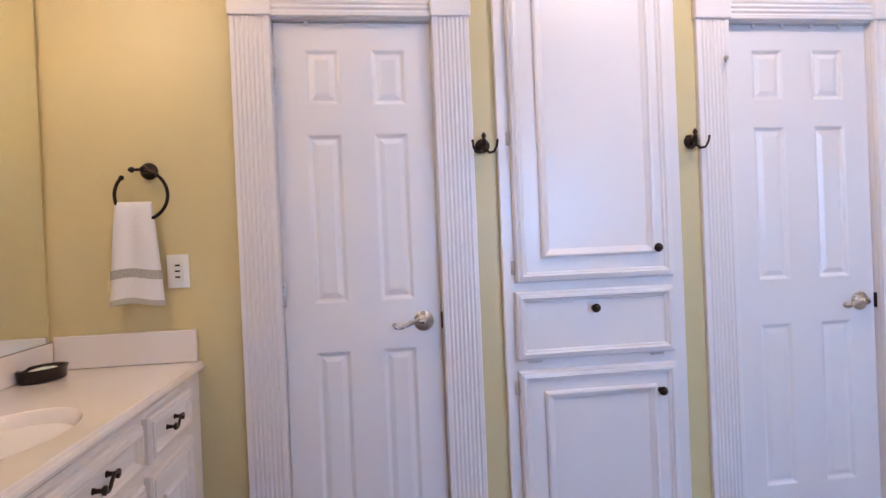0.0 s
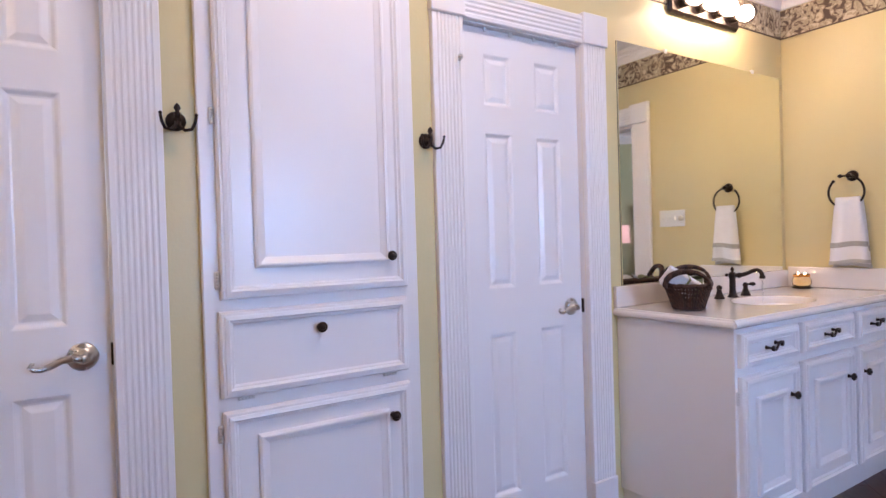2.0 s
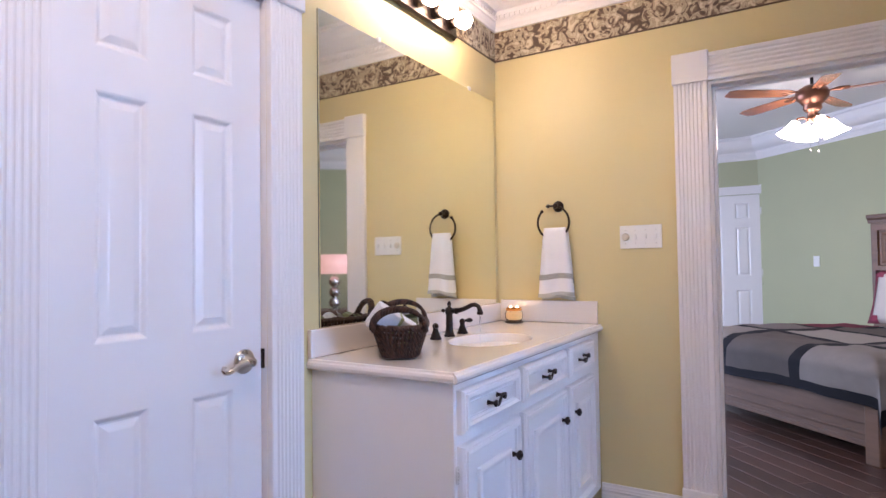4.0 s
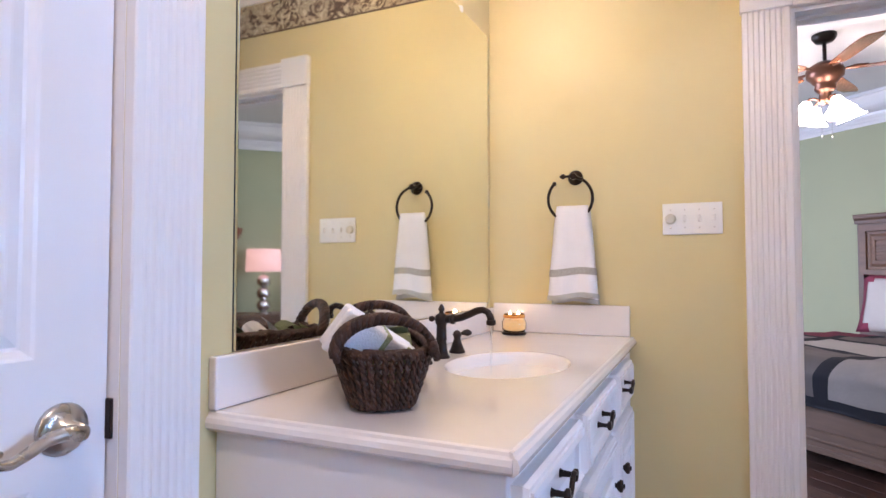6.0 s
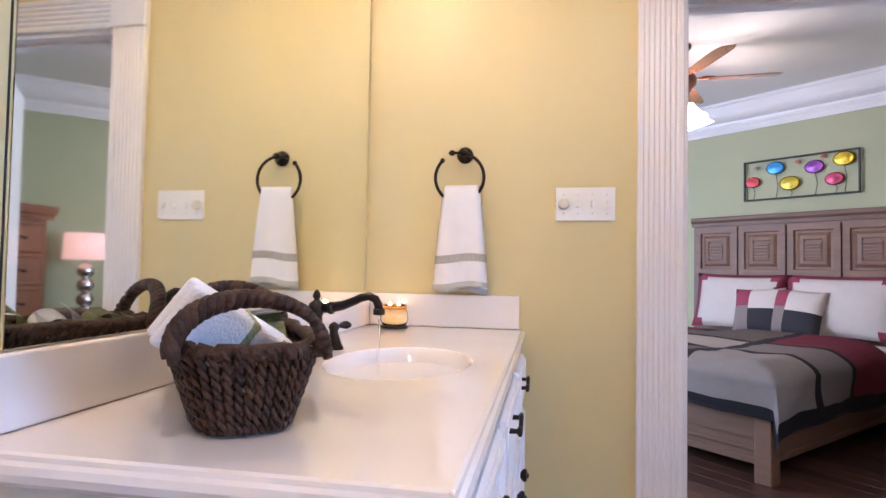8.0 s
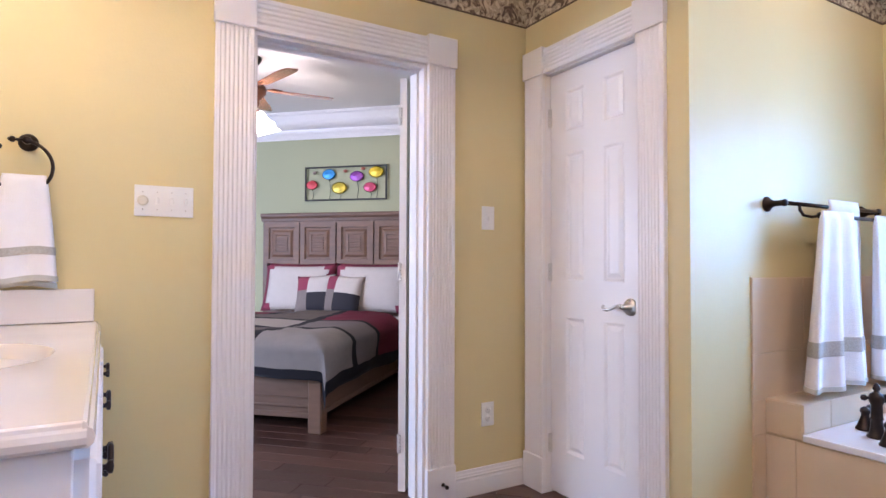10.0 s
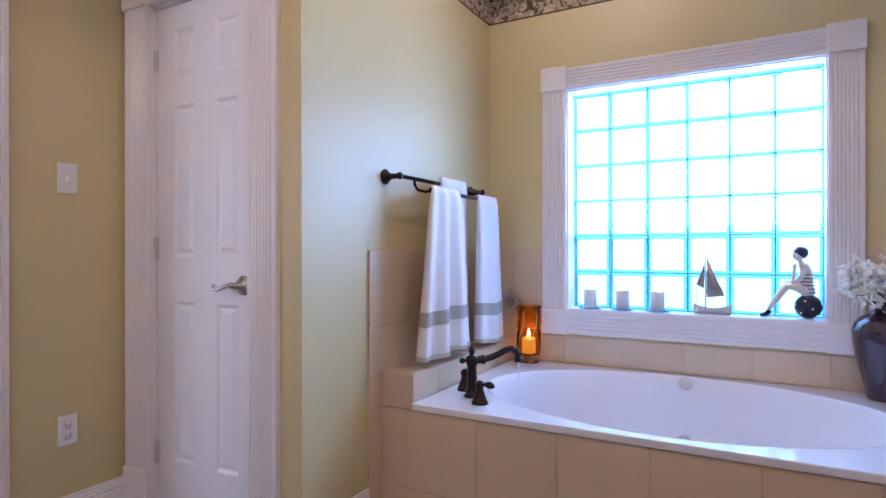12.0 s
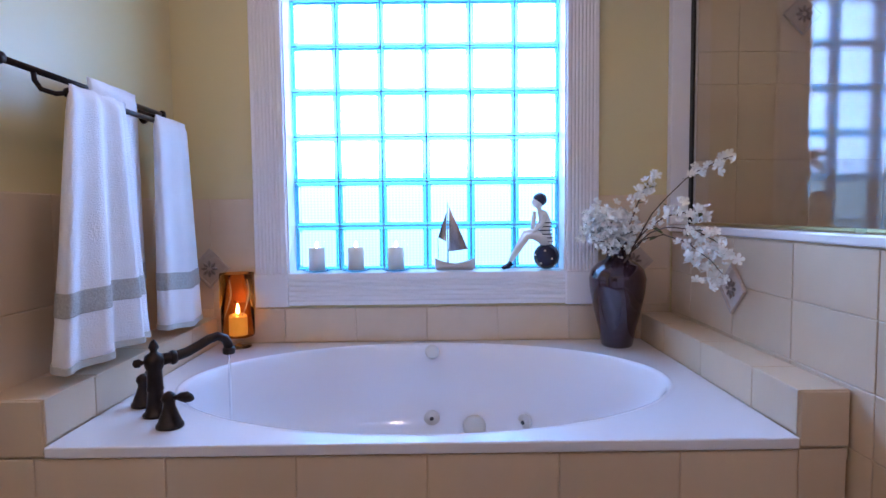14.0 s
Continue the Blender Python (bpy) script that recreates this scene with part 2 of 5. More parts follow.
def lever(parent, m, side=-1):
    """A nickel lever with a scrolled end; side -1 reaches to the left."""
    h = part("door_handle", lathe(bmesh.new(), ((0.0, 0.0), (0.037, 0.0), (0.037, 0.004), (0.034, 0.008), (0.026, 0.012), (0.015, 0.016), (0.012, 0.045), (0.0, 0.05)), 20, turn=pose(0, 0, 0, 90)), NICKEL, parent, "brushed nickel lever handle", m)
    pts = [(side * a, -0.045 + 0.004 * math.sin(a * 40), b) for a, b in ((0, 0), (0.02, 0.004), (0.045, 0.001), (0.07, -0.010), (0.09, -0.016), (0.105, -0.014), (0.112, -0.006), (0.108, 0.002), (0.102, 0.0))]
    part("lever", tube(bmesh.new(), pts, [0.011, 0.010, 0.009, 0.008, 0.007, 0.0065, 0.006, 0.005, 0.004], 10), NICKEL, h)
    return h


def hinge_mesh():
    bm = boxm(-0.012, 0.012, -0.004, 0.002, -0.045, 0.045, 0.001)
    for k in range(5):
        lathe(bm, ((0.0055, 0), (0.0055, 0.0165)), 8, at=(0, -0.007, -0.044 + 0.0175 * k))
    return bm


HINGE = mesh(hinge_mesh(), mat("satin_hinge", (0.66, 0.64, 0.62), 0.3, metal=0.4))


def door(name, m, x0, x1, label, handle_right=True, stops=0, depth=0.02, grip=0.95):
    d = thing(name, m, label, "door", kind="structure")
    leaf = part("door_leaf", door_leaf_mesh(x1 - x0 - 0.008, 2.025), WHITE, d, m=pose(x0 + 0.004, depth, 0.012))
    lever(d, pose(x1 - 0.07 if handle_right else x0 + 0.07, depth, grip), -1 if handle_right else 1)
    part("latch_plate", boxm(x1 - 0.006, x1 + 0.004, depth - 0.012, depth, grip - 0.03, grip + 0.03, 0.001), BRONZE, d)
    hx = x0 + 0.002 if handle_right else x1 - 0.002
    for z in (0.24, 1.07, 1.83):
        part("hinge", HINGE, None, d, m=pose(hx, depth - 0.004, z))
    bm = bmesh.new()
    box(bm, x0 - 0.004, x0 + 0.001, 0.001, 0.119, 0, 2.045), box(bm, x1 - 0.001, x1 + 0.004, 0.001, 0.119, 0, 2.045), box(bm, x0, x1, 0.001, 0.119, 2.041, 2.047)
    part("door_jamb", bm, WHITE, d)
    for i in range(stops):
        part("shim", boxm(x0 + (x1 - x0) * (0.2 + 0.2 * i), x0 + (x1 - x0) * (0.2 + 0.2 * i) + 0.014, depth - 0.006, depth + 0.002, 2.025, 2.045, 0.001), PLASTIC, d, "small clear over-door clip")
    return d


# ---- doors and casings ----
door("door_1", N(0), -0.428, 0.14, "closed white six-panel closet door with a nickel lever", stops=1, depth=0.024)
casing(N(0), -0.428, 0.14, 2.045)
door("door_2", N(0), 1.287, 1.907, "closed white six-panel door with a nickel lever", stops=4, depth=0.024, grip=0.93)
casing(N(0), 1.287, 1.907, 2.045)
door("door_3", D3(3.547), 0.157, 0.729, "closed white six-panel door beside the bedroom doorway", depth=0.03, grip=0.93)
casing(D3(3.547), 0.157, 0.729, 2.045, cw=0.14)
casing(E(2.0), 1.075, 1.86, 2.035, cw=0.145)
bm = bmesh.new()
box(bm, 1.075, 1.09, 0.001, 0.14, 0, 2.035), box(bm, 1.845, 1.86, 0.001, 0.14, 0, 2.035), box(bm, 1.09, 1.845, 0.001, 0.14, 2.02, 2.035)
box(bm, 1.09, 1.102, 0.05, 0.085, 0, 2.02), box(bm, 1.833, 1.845, 0.05, 0.085, 0, 2.02), box(bm, 1.102, 1.833, 0.05, 0.085, 2.008, 2.02)
solid("door_jamb", bm, WHITE, "white painted jamb and stops of the bedroom doorway", "door frame", kind="structure", m=E(2.0))
d4 = thing("door_4", pose(3.712, 0.16, 0, 0, 0, -40), "open white six-panel bedroom door", "door", kind="structure")
part("door_leaf", door_leaf_mesh(0.73, 2.005), WHITE, d4, m=pose(0, 0, 0.012))
lever(d4, pose(0.65, 0, 0.95))
for z in (0.24, 1.07, 1.83):
    part("hinge", HINGE, None, d4, m=pose(0.004, 0.03, z, 0, 0, -70))


# ---- baseboard, border, crown ----
def run(name, m, x0, x1, profile, material, label, category="trim"):
    return solid(name, extrude(bmesh.new(), profile, (x0, 0, 0), (x1, 0, 0), (0, 0, 1), (0, -1, 0)), material, label, category, kind="structure", m=m)


BASE = [(0, 0), (0, 0.016), (0.075, 0.016), (0.082, 0.012), (0.088, 0.012), (0.094, 0.016), (0.100, 0.012), (0.106, 0.012), (0.112, 0.009), (0.125, 0.007), (0.125, 0)]
run("baseboard", E(2.0), 0.55, 0.926, BASE, WHITE, "white moulded baseboard below the towel ring")
run("baseboard", E(2.0), 2.009, 2.444, BASE, WHITE, "white moulded baseboard beside the doorway")
run("baseboard", AE(-0.444), 0, 0.366, BASE, WHITE, "white moulded baseboard beside the bathtub")
run("baseboard", D3(3.547), 0.874, 0.983, BASE, WHITE, "white moulded baseboard beside the closet door")
run("baseboard", N(0), -0.69, -0.568, BASE, WHITE, "white moulded baseboard beside the vanity")


def border_material():
    m = mat("scrollwork_border_paper", (0.5, 0.42, 0.3), 0.7)
    nt, b = m.node_tree, m.node_tree.nodes["Principled BSDF"]
    co = nt.nodes.new("ShaderNodeTexCoord")
    n = nt.nodes.new("ShaderNodeTexNoise")
    n.inputs["Scale"].default_value, n.inputs["Detail"].default_value, n.inputs["Distortion"].default_value = 17, 1.5, 2.2
    nt.links.new(co.outputs["Object"], n.inputs["Vector"])
    r = nt.nodes.new("ShaderNodeValToRGB")
    e = r.color_ramp.elements
    e[0].position, e[0].color = 0.36, (0.10, 0.065, 0.045, 1)
    e[1].position, e[1].color = 0.66, (0.62, 0.53, 0.38, 1)
    for p, c in ((0.44, (0.22, 0.15, 0.10, 1)), (0.49, (0.52, 0.43, 0.30, 1)), (0.55, (0.34, 0.27, 0.18, 1)), (0.60, (0.56, 0.47, 0.33, 1))):
        x = e.new(p)
        x.color = c
    nt.links.new(n.outputs["Fac"], r.inputs["Fac"])
    nt.links.new(r.outputs[0], b.inputs["Base Color"])
    return m


BORDER = border_material()
EDGE = mat("dark_border_line", (0.10, 0.065, 0.04), 0.7)
CROWN = [(2.495, 0)] + [(2.495, 0.012), (2.52, 0.014), (2.535, 0.022), (2.55, 0.022), (2.553, 0.030), (2.575, 0.030), (2.58, 0.024), (2.60, 0.030)] + [(2.60 + 0.10 * (1 - math.cos(radians(a))), 0.03 + 0.10 * math.sin(radians(a))) for a in range(10, 91, 16)] + [(2.71, 0.135), (2.715, 0.15), (2.74, 0.15), (2.74, 0)]
for m, length in ((N(-1.22), 4.767), (E(2.0), 2.444), (D3(3.547), 0.967), (AE(-0.444), 1.526), (S(2.58), 3.80), (W(-1.97), 3.97)):
    run("border", m, 0, length, [(2.337, 0), (2.337, 0.002), (2.492, 0.002), (2.492, 0)], BORDER, "wallpaper border of grey-brown acanthus scrollwork", "wallpaper border")
    run("border_line", m, 0, length, [(2.329, 0), (2.329, 0.003), (2.337, 0.003), (2.337, 0)], EDGE, "dark line under the wallpaper border", "wallpaper border")
    c = run("crown_moulding", m, 0, length, CROWN, WHITE, "white crown moulding with a dentil row")
    bm = bmesh.new()
    for i in range(int(length / 0.03)):
        box(bm, i * 0.03 + 0.004, i * 0.03 + 0.018, -0.037, -0.028, 2.555, 2.573)
    part("dentils", bm, WHITE, c)


# ---- linen cabinet in the wall ----
KNOB = mesh(lathe(lathe(bmesh.new(), ((0, 0), (0.010, 0), (0.007, 0.008), (0.006, 0.014), (0.013, 0.019), (0.017, 0.025), (0.015, 0.031), (0, 0.033)), 16, turn=pose(0, 0, 0, 90)), ((0, 0.033), (0.008, 0.033), (0.006, 0.036), (0, 0.037)), 12, turn=pose(0, 0, 0, 90)), BRONZE)
FRAME = ((0, 0), (0, 0.018), (0.005, 0.026), (0.012, 0.026), (0.0125, 0.031), (0.023, 0.033), (0.029, 0.025), (0.033, 0.0245), (0.038, 0.017))


def raised(bm, x0, x1, z0, z1, flat=0.017, inner=0.05):
    """A second, inner moulding on a cabinet door."""
    rings(bm, x0, x1, z0, z1, ((0, flat), (0.001, flat + 0.010), (0.008, flat + 0.015), (0.014, flat + 0.014), (0.0145, flat + 0.010), (0.030, flat + 0.002), (0.036, flat - 0.006)))
    return bm


def front(name, parent, x0, x1, z0, z1, y=0.0, inset=None, knob=None, label="", hinges=(), hinge_left=True):
    bm = rings(bmesh.new(), x0, x1, z0, z1, FRAME)
    if inset:
        raised(bm, x0 + inset[0], x1 - inset[1], z0 + inset[2], z1 - inset[3], 0.0172)
    d = part(name, bm, WHITE, parent, label, pose(0, y, 0))
    if knob:
        part("knob", KNOB, None, d, "dark bronze knob", pose(knob[0], -0.017, knob[1]))
    for z in hinges:
        part("hinge", HINGE, None, d, m=pose(x0 - 0.006 if hinge_left else x1 + 0.006, -0.004, z) @ Matrix.Diagonal((0.7, 0.7, 0.55, 1)))
    return d


cab = thing("linen_cabinet", N(0), "white built-in linen cabinet with two doors and a drop-front drawer", "cabinet")
part("face_frame", boxm(0.362, 1.062, -0.022, 0.0, 0.0, 2.335, 0.003), WHITE, cab)
front("upper_door", cab, 0.407, 1.012, 1.074, 2.26, -0.022, (0.097, 0.068, 0.087, 0.09), (0.944, 1.182), hinges=(1.13, 1.60, 2.14))
dr = front("drawer_front", cab, 0.400, 1.006, 0.792, 1.040, -0.022, None, (0.695, 0.971))
for x in (0.47, 0.94):
    part("hinge", HINGE, None, dr, m=pose(x, -0.006, 0.786, 0, 90) @ Matrix.Diagonal((0.6, 0.6, 0.55, 1)))
front("lower_door", cab, 0.404, 1.008, 0.10, 0.752, -0.022, (0.093, 0.082, 0.085, 0.077), (0.941, 0.65), hinges=(0.18, 0.69))


# ---- vanities ----
def oval_sheet(bm, x0, x1, y0, y1, z, cx, cy, rx, ry, bowl, n=48):
    """A flat sheet with an oval hole, and under the hole a bowl of (scale, z) steps."""
    ang = [2 * math.pi * i / n for i in range(n)]
    hole = [bm.verts.new((cx + rx * math.cos(a), cy + ry * math.sin(a), z)) for a in ang]
    rim = []
    for a in ang:
        c, s = math.cos(a), math.sin(a)
        k = min(((x1 - cx) / c if c > 1e-9 else (x0 - cx) / c if c < -1e-9 else 1e9), ((y1 - cy) / s if s > 1e-9 else (y0 - cy) / s if s < -1e-9 else 1e9))
        rim.append([cx + k * c, cy + k * s])
    for corner in ((x0, y0), (x0, y1), (x1, y0), (x1, y1)):
        i = min(range(n), key=lambda q: (rim[q][0] - corner[0]) ** 2 + (rim[q][1] - corner[1]) ** 2)
        rim[i] = list(corner)
    rim = [bm.verts.new((x, y, z)) for x, y in rim]
    prev = hole
    faces = []
    for i in range(n):
        j = (i + 1) % n
        bm.faces.new((rim[i], rim[j], hole[j], hole[i]))
    for k, zz in bowl:
        ring = [bm.verts.new((cx + rx * k * math.cos(a), cy + ry * k * math.sin(a), zz)) for a in ang]
        for i in range(n):
            j = (i + 1) % n
            bm.faces.new((prev[i], prev[j], ring[j], ring[i])).smooth = True
        prev = ring
    bm.faces.new(prev)
    return rim


def pull_mesh():
    bm = bmesh.new()
    for x in (-0.032, 0.032):
        lathe(bm, ((0, 0), (0.009, 0), (0.006, 0.006), (0.005, 0.022), (0.011, 0.026), (0.011, 0.032), (0, 0.034)), 12, at=(x, 0, 0.006 if x > 0 else -0.006), turn=pose(0, 0, 0, 90))
    tube(bm, [(-0.032 + 0.064 * i / 12, -0.029, 0.011 * math.sin((i / 12 - 0.5) * 2 * math.pi) + 0.012 * (i / 12 - 0.5)) for i in range(13)], 0.0048, 8)
    return bm


PULL = mesh(pull_mesh(), BRONZE)
LV = 1.497


def vanity(m, label):
    v = thing("vanity_cabinet", m, label, "vanity", "bathroom vanities")
    bm = boxm(0.045, LV - 0.001, -0.545, -0.001, 0.095, 0.87, 0.002)
    box(bm, 0.06, LV - 0.001, -0.49, -0.001, 0.0, 0.094)
    part("carcass", bm, WHITE, v)
    units = ((0.06, 0.463), (0.503, 0.946), (0.99, 1.337))
    for i, (a, b) in enumerate(units):
        d = part("drawer", rings(rings(bmesh.new(), a, b, 0.722, 0.848, FRAME), a + 0.0385, b - 0.0385, 0.7605, 0.8095, ((0, 0.017), (0.003, 0.020), (0.006, 0.017), (0.009, 0.015))), WHITE, v, m=pose(0, -0.545, 0))
        part("pull", PULL, None, d, "twisted dark bronze pull", pose((a + b) / 2, -0.016, 0.787))
        kx = b - 0.055 if i < 2 else a + 0.055
        front("door", v, a, b, 0.15, 0.688, -0.545, (0.09, 0.085, 0.08, 0.085), (kx, 0.572), hinges=(0.21, 0.61), hinge_left=i < 2)
    return v


def vanity_top(m, label, splash=1.019):
    t = thing("sink_counter", m, label, "countertop", "bathroom vanity tops")
    bm = bmesh.new()
    rim = oval_sheet(bm, 0.033, LV - 0.001, -0.555, -0.001, 0.905, 0.735, -0.325, 0.225, 0.158, ((0.99, 0.9035), (0.965, 0.898), (0.93, 0.882), (0.86, 0.85), (0.74, 0.815), (0.55, 0.79), (0.3, 0.778), (0.1, 0.774)))
    low = [bm.verts.new((0.8 + (p.co.x - 0.8) * 1.0, p.co.y, 0.875)) for p in rim]
    n = len(rim)
    for i in range(n):
        j = (i + 1) % n
        bm.faces.new((rim[i], rim[j], low[j], low[i]))
    slab = part("slab", bm, MARBLE, t)
    edge = [(0, 0.871), (0.006, 0.871), (0.013, 0.877), (0.015, 0.886), (0.012, 0.894), (0.007, 0.898), (0.005, 0.903), (0, 0.9055)]
    part("front_edge", extrude(bmesh.new(), edge, (0.025, -0.555, 0), (LV - 0.001, -0.555, 0), (0, -1, 0), (0, 0, 1)), MARBLE, t)
    part("side_edge", extrude(bmesh.new(), [(a * 0.9, b) for a, b in edge], (0.033, -0.560, 0), (0.033, -0.001, 0), (-1, 0, 0), (0, 0, 1)), MARBLE, t)
    part("back_splash", boxm(0.025, LV - 0.001, -0.02, -0.001, 0.906, splash - 0.019, 0.004, 2), MARBLE, t)
    part("side_splash", boxm(LV - 0.02, LV - 0.001, -0.548, -0.021, 0.906, splash, 0.004, 2), MARBLE, t)
    part("drain", lathe(bmesh.new(), ((0, 0.775), (0.022, 0.775), (0.022, 0.778), (0.012, 0.780), (0, 0.779)), 20, at=(0.735, -0.325, 0)), BRONZE, t, "dark bronze drain")
    bm = bmesh.new()
    for a in range(3):
        lathe(bm, ((0, 0), (0.004, 0), (0.004, 0.001), (0, 0.001)), 8, at=(0.725 + 0.01 * a, -0.18, 0.872), turn=pose(0, 0, 0, 60))
    part("overflow", bm, SLOT, t)
    return t


vanity(N(2.05), "white vanity cabinet with bronze pulls and knobs beside a towel ring")
vanity_top(N(2.05), "glossy off-white cultured marble top with an oval sink")
vanity(W(0.503) @ Matrix.Diagonal((1, 0.865, 0.95, 1)), "white vanity cabinet with bronze pulls against the other wall")
vanity_top(W(0.503) @ Matrix.Diagonal((1, 0.865, 0.95, 1)), "glossy off-white marble top carrying a soap dish", 1.022)


def wall_mirror(m, x0, x1, z0, z1, label):
    w = thing("wall_mirror", m, label, "mirror", "vanity mirrors")
    part("mirror_pane", boxm(x0, x1, -0.008, -0.002, z0, z1, 0.001), MIRROR, w)
    part("mirror_backing", boxm(x0 - 0.001, x1 + 0.001, -0.002, 0, z0 - 0.001, z1 + 0.001), SLOT, w)
    for x in (x0 + 0.25 * (x1 - x0), x0 + 0.8 * (x1 - x0)):
        part("clip", boxm(x - 0.01, x + 0.01, -0.012, 0, z1 - 0.008, z1 + 0.012, 0.002), PLASTIC, w, "clear plastic mirror clip")
    return w


wall_mirror(N(0), 2.133, 3.50, 1.002, 2.10, "large frameless mirror standing on the backsplash")
wall_mirror(W(0), 0.52, 1.975, 0.955, 2.10, "large frameless mirror above the marble top")


# ---- light bars over the mirrors ----
BULB = mat("lit_globe_bulb", (1, 0.9, 0.75), 0.4, emit=25, emit_colour=(1.0, 0.82, 0.58))


def light_bar(m, label):
    b = thing("vanity_light", m, label, "wall lamp", "vanity lights")
    part("back_plate", boxm(-0.29, 0.29, -0.03, 0.0, -0.055, 0.055, 0.012, 1), BRONZE, b)
    for i in range(4):
        x = -0.21 + 0.14 * i
        s = part("socket", lathe(bmesh.new(), ((0, 0.03), (0.027, 0.03), (0.027, 0.06), (0.022, 0.066), (0, 0.066)), 16, at=(x, 0, 0), turn=pose(0, 0, 0, 90)), BRONZE, b)
        part("bulb", lathe(bmesh.new(), [(0, 0.062), (0.014, 0.064)] + [(0.040 * math.sin(radians(a)), 0.108 - 0.040 * math.cos(radians(a))) for a in range(25, 180, 14)] + [(0, 0.148)], 16, at=(x, 0, 0), turn=pose(0, 0, 0, 90)), BULB, s, "lit white globe bulb")
    return b


light_bar(N(2.785, 2.345), "bronze light bar with four lit globe bulbs")
light_bar(W(1.17, 2.32), "bronze light bar with globe bulbs above the other mirror")


# ---- bathtub alcove ----
TX, TY, RX, RY, DECK = 1.55, -1.43, 0.785, 0.495, 0.458
tub = thing("bathtub", pose(0, 0, 0), "white oval whirlpool tub set in a tiled surround", "bathtub")
bm = bmesh.new()
oval_sheet(bm, 0.664, 2.424, -1.962, -0.895, DECK, TX, TY, RX, RY, ((0.996, DECK + 0.002), (0.985, DECK + 0.001), (0.972, DECK - 0.010), (0.955, DECK - 0.035), (0.93, 0.38), (0.90, 0.31), (0.86, 0.22), (0.78, 0.12), (0.62, 0.07), (0.3, 0.06), (0.1, 0.058)), 72)
part("tub_shell", bm, ACRYLIC, tub)
part("deck_lip", boxm(0.664, 2.424, -0.915, -0.889, DECK - 0.026, DECK + 0.001, 0.004, 2), ACRYLIC, tub)
JET = mat("off_white_jet", (0.62, 0.58, 0.52), 0.35)
for ang, z, k in ((-91, 0.175, 0.826), (-125, 0.18, 0.830), (-36, 0.165, 0.818)):
    p = (TX + RX * k * math.cos(radians(ang)), TY + RY * k * math.sin(radians(ang)), z)
    out = Vector((TX - p[0], TY - p[1], 0.02)).to_track_quat("Z", "Y").to_matrix().to_4x4()
    j = part("jet", lathe(bmesh.new(), ((0, 0), (0.032, 0), (0.032, 0.006), (0.026, 0.012), (0.016, 0.010), (0.014, 0.014), (0, 0.014)), 20, at=p, turn=out), JET, tub, "round whirlpool jet")
    part("nozzle", lathe(bmesh.new(), ((0, 0.013), (0.009, 0.013), (0.006, 0.019), (0, 0.019)), 12, at=p, turn=out), SLOT, j)
part("overflow_cap", lathe(bmesh.new(), ((0, 0), (0.028, 0), (0.028, 0.006), (0.022, 0.010), (0, 0.010)), 20, at=(1.535, -1.868, 0.435), turn=pose(0, 0, 0, -70)), JET, tub)
cover = part("suction_cover", lathe(bmesh.new(), ((0, 0), (0.046, 0), (0.044, 0.010), (0.032, 0.016), (0, 0.018)), 24, at=(1.37, TY - 0.378, 0.148), turn=pose(0, 0, 0, -78)), JET, tub, "perforated suction cover")
part("air_control", lathe(bmesh.new(), ((0, 0), (0.045, 0), (0.045, 0.008), (0.03, 0.014), (0, 0.014)), 20, at=(1.47, -1.00, 0.36), turn=pose(0, 0, 0, 75)), JET, tub)

apron = solid("tub_apron", boxm(0.545, 2.58, -0.93, -0.904, 0.0, 0.430), GROUT, "beige tiled front of the bathtub", "tile wall", kind="structure")
ledge_e = solid("tub_ledge", boxm(2.431, 2.5795, -1.969, -0.904, 0.40, 0.564), GROUT, "beige tiled ledge at the tap end", "tile ledge", kind="structure")
ledge_w = solid("tub_ledge", boxm(0.541, 0.657, -1.969, -0.904, 0.40, 0.564), GROUT, "beige tiled ledge below the shower glass", "tile ledge", kind="structure")
dado_s = solid("tile_dado_south", box(box(boxm(0.541, 2.5795, -1.969, -1.9665, 0.40, 0.601), 0.541, 0.842, -1.969, -1.9665, 0.601, 1.058), 2.262, 2.5795, -1.969, -1.9665, 0.601, 1.058), GROUT, "beige tiled dado below the window", "tile wall", kind="structure")
dado_e = solid("tile_dado_east", boxm(2.5755, 2.5795, -1.969, -0.815, 0.0, 1.058), GROUT, "beige tiled dado behind the towels", "tile wall", kind="structure")
TILES = {}


def tiles(owner, m, cells, d=0.0045, holes=()):
    """Tiles as pieces of their own on a surface seen along +y: cells of (x0, x1, z0, z1)."""
    inv = owner.matrix_world.inverted()
    for x0, x1, z0, z1 in cells:
        if any(a < (x0 + x1) / 2 < b and c < (z0 + z1) / 2 < e for a, b, c, e in holes):
            continue
        key = (round(x1 - x0, 3), round(z1 - z0, 3), d)
        if key not in TILES:
            TILES[key] = mesh(rings(bmesh.new(), 0, key[0], 0, key[1], ((0, 0), (0, d - 0.0015), (0.002, d))), TILE)
        o = new("tile", TILES[key])
        o.parent = owner
        o.matrix_basis = inv @ m @ pose(x0, 0, z0)


def cells(xs, zs, gap=0.0022):
    return [(a + gap / 2, b - gap / 2, c + gap / 2, e - gap / 2) for a, b in zip(xs, xs[1:]) for c, e in zip(zs, zs[1:])]


